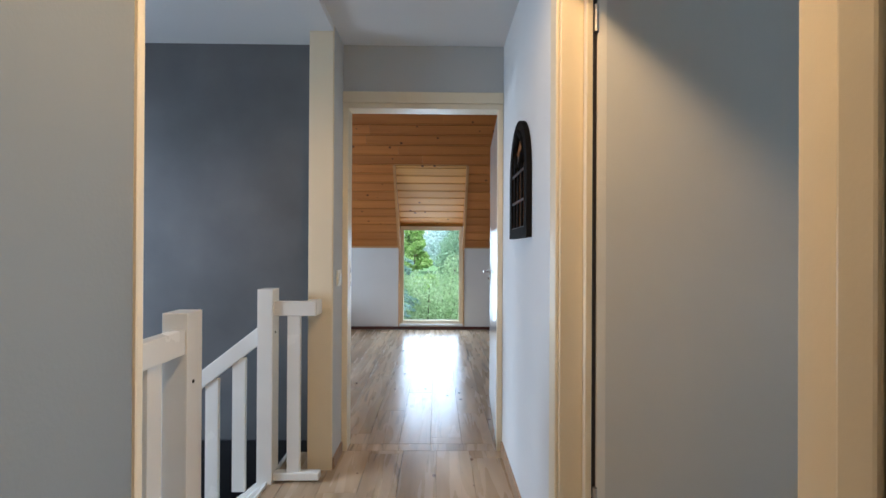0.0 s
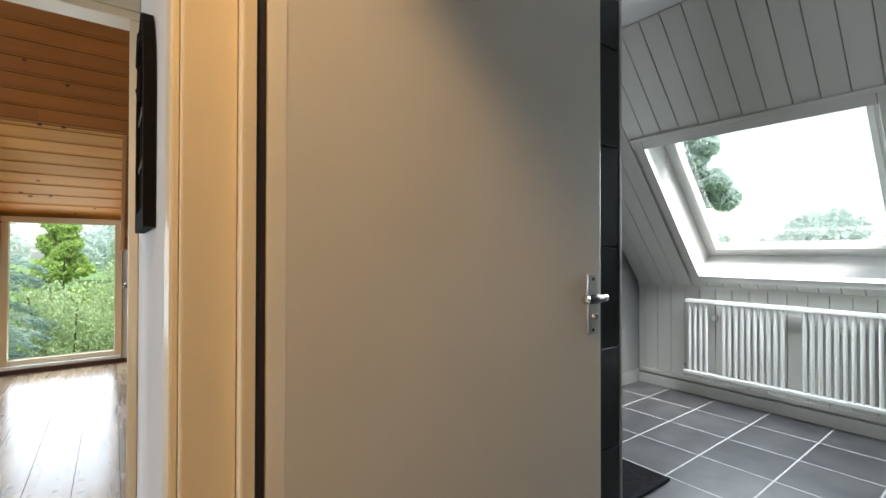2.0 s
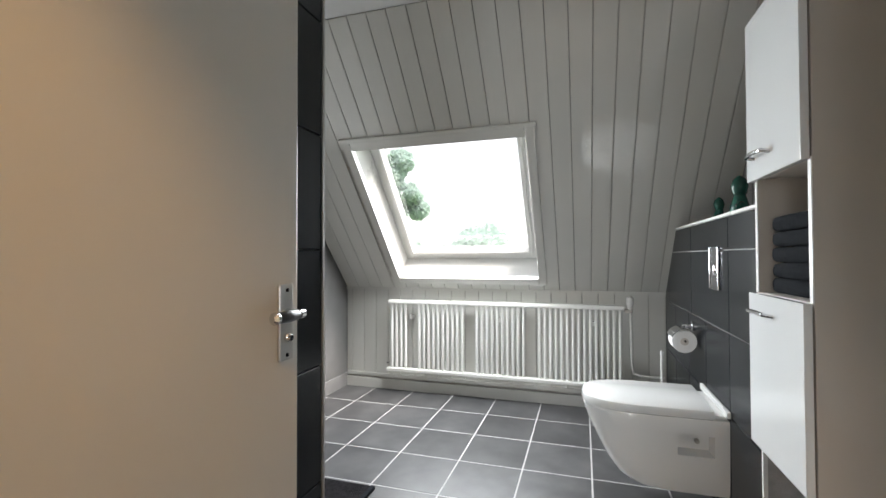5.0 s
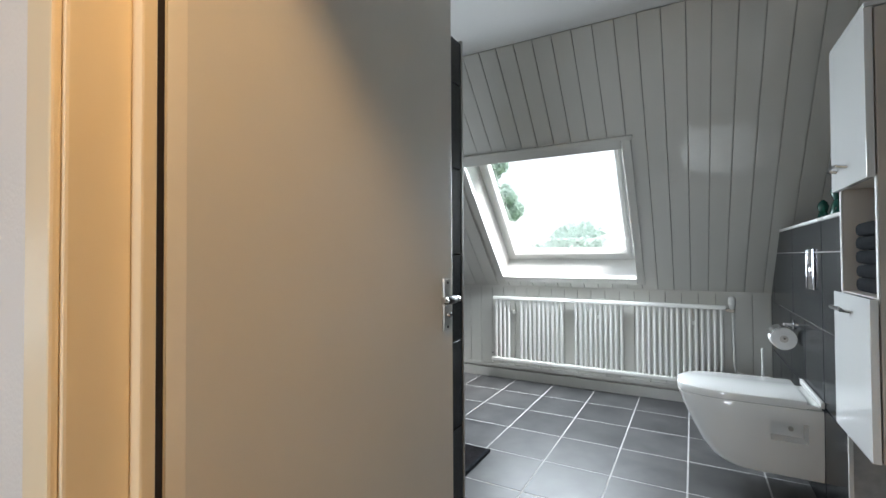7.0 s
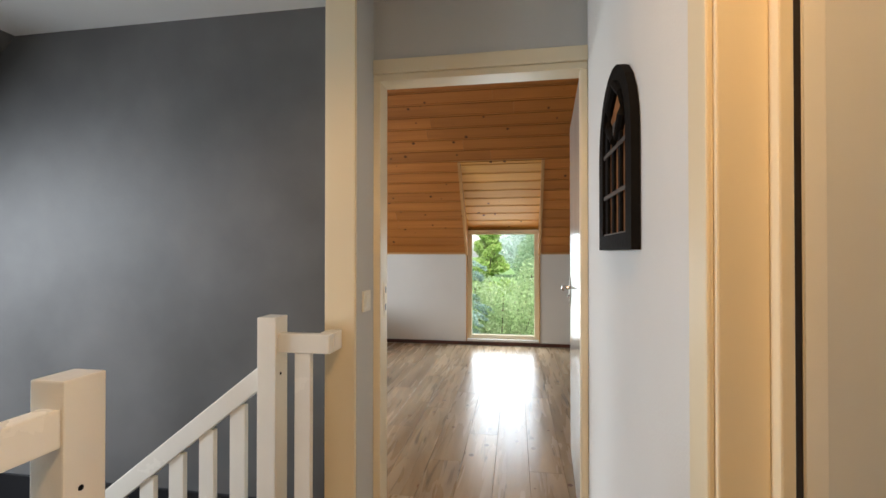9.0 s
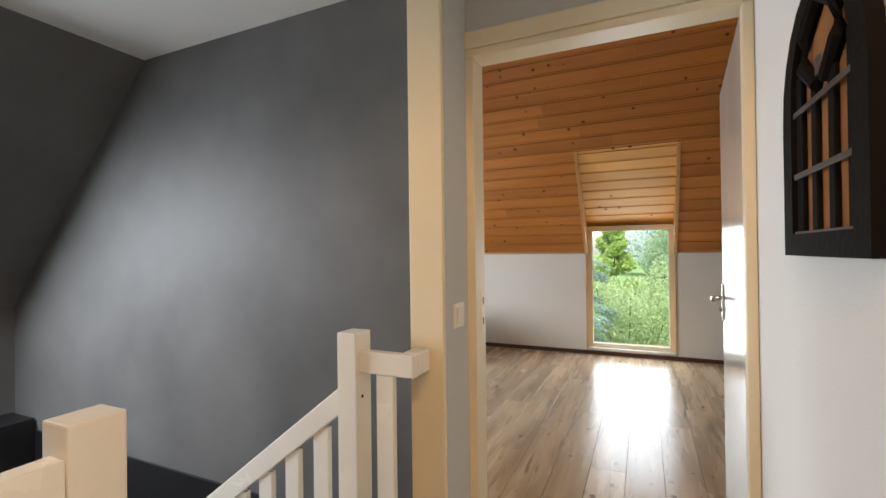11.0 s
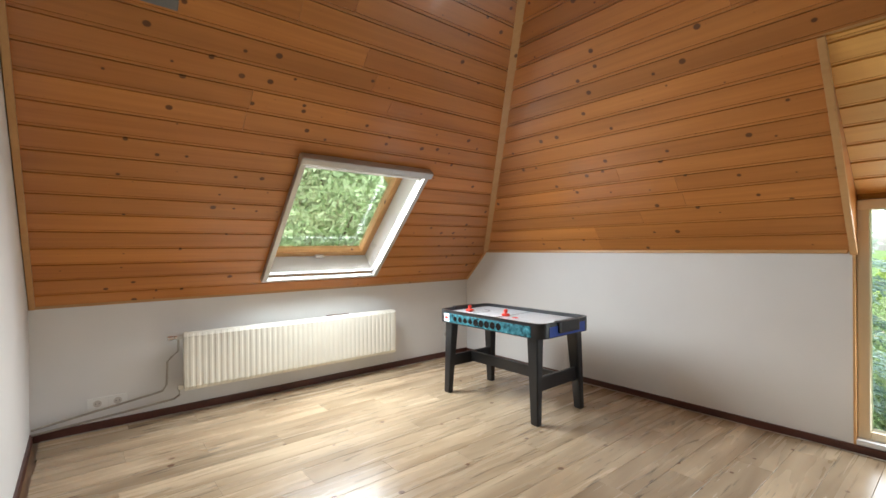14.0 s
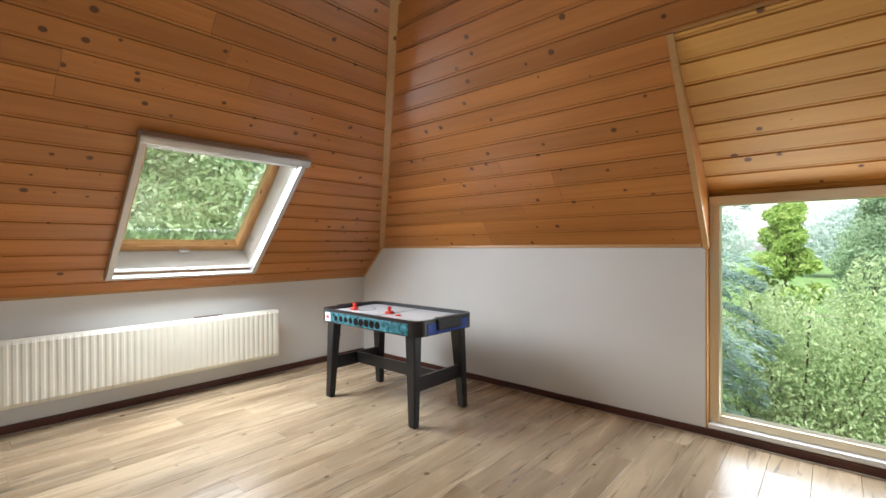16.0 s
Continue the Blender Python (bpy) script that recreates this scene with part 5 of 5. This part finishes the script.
def leaves(rng, blobs, count, size, droop=0.0, tilt=1.0):
    """Many small leaf quads scattered in uneven blobs."""
    vs, fs = [], []
    weight = [b[3] ** 2 for b in blobs]
    for _ in range(count):
        x, y, z, r, *sq = rng.choices(blobs, weight)[0]
        d = Vector((rng.gauss(0, 1), rng.gauss(0, 1), rng.gauss(0, 1))).normalized() * r * (rng.random() ** 0.35)
        d.z *= sq[0] if sq else 0.8
        c = Vector((x, y, z)) + d
        a = Vector((rng.gauss(0, 1), rng.gauss(0, 1), rng.gauss(0, tilt) - droop)).normalized()
        b = a.cross(Vector((rng.gauss(0, 1), rng.gauss(0, 1), rng.gauss(0, 1)))).normalized()
        s = size * rng.uniform(0.6, 1.4)
        k = len(vs)
        vs += [c - a * s, c + b * s * 0.38, c + a * s, c - b * s * 0.38]
        fs.append((k, k + 1, k + 2, k + 3))
    me = bpy.data.meshes.new("crown")
    me.from_pydata(vs, [], fs)
    return me


def trunk(h, r, rng, limbs):
    bm = tube([(0, 0, 0), (0.05 * h * rng.uniform(-1, 1), 0.03 * h, h * 0.35), (0, 0.02 * h, h * 0.7), (0.02, 0, h)], r, 9)
    for v in bm.verts:
        k = 1 - 0.75 * v.co.z / h
        v.co.x, v.co.y = v.co.x * k, v.co.y * k
    for _ in range(limbs):
        a, z = rng.uniform(0, 6.28), h * rng.uniform(0.35, 0.8)
        l = h * rng.uniform(0.15, 0.32)
        li = tube([(0, 0, z), (0.5 * l * math.cos(a), 0.5 * l * math.sin(a), z + 0.35 * l), (l * math.cos(a), l * math.sin(a), z + 0.8 * l)], r * 0.28, 6)
        me = bpy.data.meshes.new("limb")
        li.to_mesh(me)
        li.free()
        bm.from_mesh(me)
        bpy.data.meshes.remove(me)
    return bm


def tree(name, label, x, y, h, wide, mat, seed, count, size, low=0.2, clumps=26, group=""):
    rng = random.Random(seed)
    t = thing(name, label, "tree", group, (x, y, GZ))
    part("trunk", trunk(h * 0.8, 0.010 * h + 0.03, rng, 4), BARK, t, "", True)
    blobs = []
    for _ in range(clumps):
        z = h * rng.uniform(low, 0.97)
        k = math.sin(math.pi * min(0.98, (z / h - low) / (1.05 - low)) ** 0.7)
        a, d = rng.uniform(0, 6.28), wide * max(0.15, k) * rng.random() ** 0.5
        blobs.append((d * math.cos(a), d * math.sin(a), z, wide * rng.uniform(0.25, 0.55), rng.uniform(0.55, 1.0)))
    me = leaves(rng, blobs, count, size)
    me.materials.append(mat)
    c = new("crown", me)
    c.parent = t
    return t


def spruce(x, y, h, wide, seed):
    """Whorls of drooping boughs set with needle sprays."""
    rng = random.Random(seed)
    t = thing("spruce_tree", "tall blue-green spruce beside the house", "tree", at=(x, y, GZ))
    part("trunk", lathe([(0.13, 0), (0.10, h * 0.4), (0.02, h)], 10), BARK, t, "", True)
    vs, fs = [], []
    for i in range(330):
        z = h * (0.04 + 0.95 * (i / 330))
        l = wide * (1 - z / h) * rng.uniform(0.75, 1.1) + 0.12
        a = rng.uniform(0, 6.283)
        for _ in range(int(70 + 150 * l)):
            k = rng.random() ** 0.6
            side = rng.uniform(-1, 1) * 0.30 * l * (1.1 - k)
            p = Vector((math.cos(a) * l * k - math.sin(a) * side, math.sin(a) * l * k + math.cos(a) * side, z - 0.28 * l * k * k + rng.uniform(-0.05, 0.05)))
            dr = Vector((math.cos(a) + rng.uniform(-0.8, 0.8), math.sin(a) + rng.uniform(-0.8, 0.8), rng.uniform(-0.7, 0.25))).normalized()
            w = dr.cross(Vector((rng.uniform(-1, 1), rng.uniform(-1, 1), 1))).normalized()
            s = rng.uniform(0.03, 0.06)
            n = len(vs)
            vs += [p - dr * s, p + w * s * 0.24, p + dr * s, p - w * s * 0.24]
            fs.append((n, n + 1, n + 2, n + 3))
    me = bpy.data.meshes.new("needles")
    me.from_pydata(vs, [], fs)
    me.materials.append(SPRUCE)
    c = new("needles", me)
    c.parent = t


def shrub(label, x, y, h, wide, mat, seed, count, size):
    rng = random.Random(seed)
    t = thing("willow_shrub", label, "shrub", at=(x, y, GZ))
    stems = bmesh.new()
    blobs = []
    for i in range(22):
        a, d = rng.uniform(0, 6.28), wide * rng.random() ** 0.6
        hh = h * rng.uniform(0.55, 1.0) * (1 - 0.45 * (d / wide) ** 2)
        st = tube([(0.1 * d * math.cos(a), 0.1 * d * math.sin(a), 0), (0.5 * d * math.cos(a), 0.5 * d * math.sin(a), hh * 0.5), (d * math.cos(a), d * math.sin(a), hh)], 0.014, 5)
        me = bpy.data.meshes.new("s")
        st.to_mesh(me)
        st.free()
        stems.from_mesh(me)
        bpy.data.meshes.remove(me)
        for k in (0.3, 0.5, 0.68, 0.84, 1.0):
            blobs.append((d * k * math.cos(a), d * k * math.sin(a), hh * k, 0.38 * (1.25 - 0.7 * k) + 0.12, 1.3))
    part("stems", stems, BARK, t)
    me = leaves(rng, blobs, count, size, 0.0, 1.6)
    me.materials.append(mat)
    c = new("leaves", me)
    c.parent = t


spruce(-1.62, 10.4, 9.4, 1.80, 3)
shrub("dense pale green willow shrub below the window", -0.22, 11.2, 4.45, 1.30, WILLOW, 5, 95000, 0.034)
shrub("light green shrub beside the lawn", 1.0, 13.0, 3.0, 1.05, PALE, 8, 60000, 0.030)
tree("broadleaf_tree", "yellow-green broadleaf tree behind the shrubs", -1.03, 22, 5.4, 0.95, YTREE, 17, 20000, 0.09, 0.2, 46, "garden trees")
tree("broadleaf_tree", "large dark green tree beyond the fence", 2.5, 33, 6.7, 2.6, DTREE, 12, 60000, 0.10, 0.05, 80, "garden trees")
tree("broadleaf_tree", "large dark green tree beyond the fence", 11.0, 36, 9.5, 5.0, DTREE, 13, 16000, 0.24, 0.10, 36, "garden trees")
tree("broadleaf_tree", "large dark green tree beyond the fence", -9.5, 30, 8.0, 4.5, DTREE, 14, 14000, 0.24, 0.08, 34, "garden trees")
tree("broadleaf_tree", "tall fresh green tree beside the house", -10.0, 7.4, 8.6, 3.6, PALE, 21, 80000, 0.075, 0.46, 70, "trees by the house")
tree("broadleaf_tree", "tall fresh green tree beside the house", -11.5, 3.4, 8.6, 2.9, PALE, 22, 26000, 0.12, 0.52, 36, "trees by the house")
tree("broadleaf_tree", "tall fresh green tree beside the house", -12.5, 11.0, 8.8, 3.2, PALE, 23, 26000, 0.12, 0.50, 36, "trees by the house")
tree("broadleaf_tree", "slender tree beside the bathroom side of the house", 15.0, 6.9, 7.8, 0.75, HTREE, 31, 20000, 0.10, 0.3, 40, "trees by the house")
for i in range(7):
    tree("broadleaf_tree", "distant tree along the meadow, leaves paled for haze", -42 + 15 * i + 3 * math.sin(i * 2.1), 75 + 5 * math.cos(i * 1.7), 8 + 1.5 * math.sin(i), 6.5, HTREE, 40 + i, 12000, 0.3, 0.02, 30, "distant trees")
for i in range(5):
    tree("broadleaf_tree", "distant tree behind the bathroom side, leaves paled for haze", 48, -24 + 12 * i, 5.9 + 0.8 * math.sin(i * 2.3), 6.0, HTREE, 60 + i, 12000, 0.3, 0.02, 20, "distant trees")

fence = thing("garden_fence", "weathered wooden post and rail fence at the lawn's end", "fence", at=(0, 28.5, GZ))
for i in range(13):
    part("post", box(-6 + i * 1.6 - 0.05, -6 + i * 1.6 + 0.05, -0.05, 0.05, -0.05, 1.15, 0.01), FENCEW, fence)
for z in (0.45, 0.95):
    part("rail", box(-6.1, 13.3, -0.08, -0.051, z, z + 0.11, 0.008), FENCEW, fence)

# ---------- boards and tiles ----------
rng = random.Random(2)
PW = 0.142


def boarded(parent, fr, rows, ends_at, holes, mat, w, split=True, profile=BEAD, start=0.0, top=9.0):
    """Rows of boards up a surface, cut round openings, with a butt joint here and there."""
    for i in range(rows):
        v0, v1 = max(0.0, start + i * w), min(top, start + (i + 1) * w - 0.002)
        if v1 - v0 < 0.03:
            continue
        spans = [(ends_at(v0), ends_at(v1))]
        for a, b, c, d in holes:
            cut = []
            for lo, hi in spans:
                if c < (v0 + v1) / 2 < d and lo[0] < a < lo[1]:
                    cut += [((lo[0], a), (hi[0], a)), ((b, lo[1]), (b, hi[1]))]
                else:
                    cut.append((lo, hi))
            spans = cut
        for lo, hi in spans:
            if min(lo[1] - lo[0], hi[1] - hi[0]) < 0.03:
                continue
            if split and lo[1] - lo[0] > 2.4 and hi[1] - hi[0] > 2.4:
                j = lo[0] + rng.uniform(0.3, 0.7) * (hi[1] - lo[0])
                lay_board("board", parent, mat, fr, v0, v1 - v0, (lo[0], j - 0.0008), (hi[0], j - 0.0008), profile)
                lay_board("board", parent, mat, fr, v0, v1 - v0, (j + 0.0008, lo[1]), (j + 0.0008, hi[1]), profile)
            else:
                lay_board("board", parent, mat, fr, v0, v1 - v0, lo, hi, profile)


sh = (sky_hole[0] - 0.014, sky_hole[1] + 0.014, sky_hole[2] - 0.05, sky_hole[3] + 0.05)
boarded(slope_left, FL, 25, lambda v: (BED_Y + 0.005, hip_y(LZ + v * math.sqrt(0.5)) - 0.004), [sh], PINE, PW, start=-0.012)
boarded(slope_far, FB, 22, lambda v: (hip_x(BZ + v * SB) + 0.006, 2.59), [(WX0 - 0.001, WX1 + 0.001, -1, DV)], PINE, 0.1335, start=0.012)
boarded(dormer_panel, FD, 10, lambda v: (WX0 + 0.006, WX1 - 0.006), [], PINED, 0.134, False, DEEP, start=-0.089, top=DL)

PANEL = ((0.0, 0.0), (0.0015, 0.0095), (0.004, 0.0105), (0.0045, 0.0105), (0.005, 0.0105), (-0.0035, 0.0105), (-0.002, 0.007))
PP = 0.105
FRU = plane_frame((BATH_X, 0, BATH_KZ), (-1, 0, BATH_T), (0, 1, 0))
BV = (CEIL_Z - BATH_KZ) / SR
for i in range(26):
    y0, y1 = BATH_R + i * PP, min(BATH_R + (i + 1) * PP, BATH_L)
    if y1 - y0 < 0.03:
        continue
    inside = -bath_hole[1] - 0.05 < (y0 + y1) / 2 < -bath_hole[0] + 0.05
    for a, b in (((0.0, bath_hole[2] - 0.012), (bath_hole[3] + 0.012, BV)) if inside else ((0.0, BV),)):
        lay_board("panel", slope_bath, PVC, FRU, y0, y1 - y0, (a, b), (a, b), PANEL)
low_bath = bpy.data.objects["wall_bathroom_low"]
FKU = plane_frame((BATH_X + 0.001, 0, BATH_Z), (0, 0, 1), (0, 1, 0))
for i in range(23):
    y0 = LEDGE_Y + i * PP
    y1 = min(y0 + PP, BATH_L)
    if y1 - y0 > 0.02:
        lay_board("panel", low_bath, PVC, FKU, y0, y1 - y0, (0.10, BATH_KZ - BATH_Z - 0.001), (0.10, BATH_KZ - BATH_Z - 0.001), PANEL)
structure("trim_knee", boxes((BATH_X - 0.020, BATH_X - 0.006, LEDGE_Y, BATH_L, BATH_KZ - 0.012, BATH_KZ + 0.006)), PVC, "off-white plastic corner trim")


def tile_mesh(w, h, t, mat, name="tile"):
    """A tile with softened edges, lying in x and y."""
    bm = bmesh.new()
    e = 0.0014
    lo = [bm.verts.new((x * w / 2, y * h / 2, 0)) for x, y in ((-1, -1), (1, -1), (1, 1), (-1, 1))]
    mi = [bm.verts.new((x * w / 2, y * h / 2, t - e)) for x, y in ((-1, -1), (1, -1), (1, 1), (-1, 1))]
    hi = [bm.verts.new((x * (w / 2 - e), y * (h / 2 - e), t)) for x, y in ((-1, -1), (1, -1), (1, 1), (-1, 1))]
    for a, b in ((lo, mi), (mi, hi)):
        for i in range(4):
            bm.faces.new((a[i], a[(i + 1) % 4], b[(i + 1) % 4], b[i]))
    bm.faces.new(hi)
    return mesh_of(bm, name, mat)


def lay_tiles(parent, fr, us, vs, gap, t, mat, name="tile"):
    """Tiles between the joints us and vs; alike ones share a mesh."""
    kept = {}
    for u0, u1 in zip(us, us[1:]):
        for v0, v1 in zip(vs, vs[1:]):
            key = (round(u1 - u0, 3), round(v1 - v0, 3))
            if key not in kept:
                kept[key] = tile_mesh(u1 - u0 - gap, v1 - v0 - gap, t, mat, name)
            ob = new(name, kept[key])
            ob.parent = parent
            ob.matrix_world = fr @ Matrix.Translation(((u0 + u1) / 2, (v0 + v1) / 2, 0))


def joints(a, b, at, step):
    k = math.ceil((a + 0.03 - at) / step)
    out = [a]
    while at + k * step < b - 0.03:
        out.append(at + k * step)
        k += 1
    return out + [b]


bath_floor = bpy.data.objects["floor_bathroom_base"]
lay_tiles(bath_floor, Matrix.Translation((0, 0, BATH_Z - 0.008)), joints(0.62, BATH_X - 0.002, 3.195, 0.343), joints(BATH_R, BATH_L, 1.428, 0.3215), 0.0065, 0.008, SLATEF)
ledge = bpy.data.objects["wall_toilet_ledge"]
FY = plane_frame((0, LEDGE_Y - 0.009, 0), (-1, 0, 0), (0, 0, 1))
for za, zb, at, st in ((BATH_Z, 0.575, 2.561, 0.333), (0.575, 0.885, 2.561, 0.333), (0.885, 1.198, 2.561, 0.60), (1.198, LEDGE_Z - 0.011, 2.561, 0.60)):
    xs = joints(LEDGE_X + 0.001, BATH_X - 0.01 if za < 0.9 else (3.86 if za < 1.1 else 3.66), at, st)
    lay_tiles(ledge, FY, [-x for x in reversed(xs)], [za, zb], 0.005, 0.009, SLATE)
shower = bpy.data.objects["wall_shower"]
FS = plane_frame((0, 1.479, 0), (1, 0, 0), (0, 0, 1))
lay_tiles(shower, FS, joints(0.614, PART_X - 0.010, 1.06, 0.60), [BATH_Z] + [0.295 + 0.3 * k for k in range(6)] + [1.955], 0.004, 0.009, SLATE)
right_wall = bpy.data.objects["wall_bathroom_right"]
FRW = plane_frame((0, BATH_R - 0.007, 0), (-1, 0, 0), (0, 0, 1))
lay_tiles(right_wall, FRW, [-x for x in reversed(joints(0.62, 3.85, 2.561, 0.60))], [BATH_Z] + [0.295 + 0.3 * k for k in range(7)] + [CEIL_Z], 0.004, 0.007, GREYT)

# oak laminate boards, running from hall to far wall
hall_floor = bpy.data.objects["floor_base"]
BW, BLN = 0.192, 1.285
PLANKP = ((0.0, 0.0), (0.0004, 0.013), (0.0012, 0.0138), (0.0014, 0.014), (0.0016, 0.014), (-0.0012, 0.0138), (-0.0002, 0.012))
FF = plane_frame((0, 0, -0.014), (0, 1, 0), (-1, 0, 0))


def lay_floor(x0, x1, y0, y1):
    v = -x1
    i = 0
    while v < -x0 - 0.01:
        w = min(BW, -x0 - v)
        y = y0 - (0.13 + 0.41 * i) % BLN
        while y < y1:
            a, b = max(y, y0), min(y + BLN, y1)
            if b - a > 0.02:
                lay_board("floor_board", hall_floor, OAK, FF, v, w - 0.0006, (a, b - 0.0008), (a, b - 0.0008), PLANKP)
            y += BLN
        v += BW
        i += 1


lay_floor(HALL_L - 0.27, HALL_R - 0.001, -1.2, 2.619)
lay_floor(-0.398, 0.472, 2.620, 2.712)
lay_floor(LX + 0.001, 2.58, 2.713, BY - 0.001)
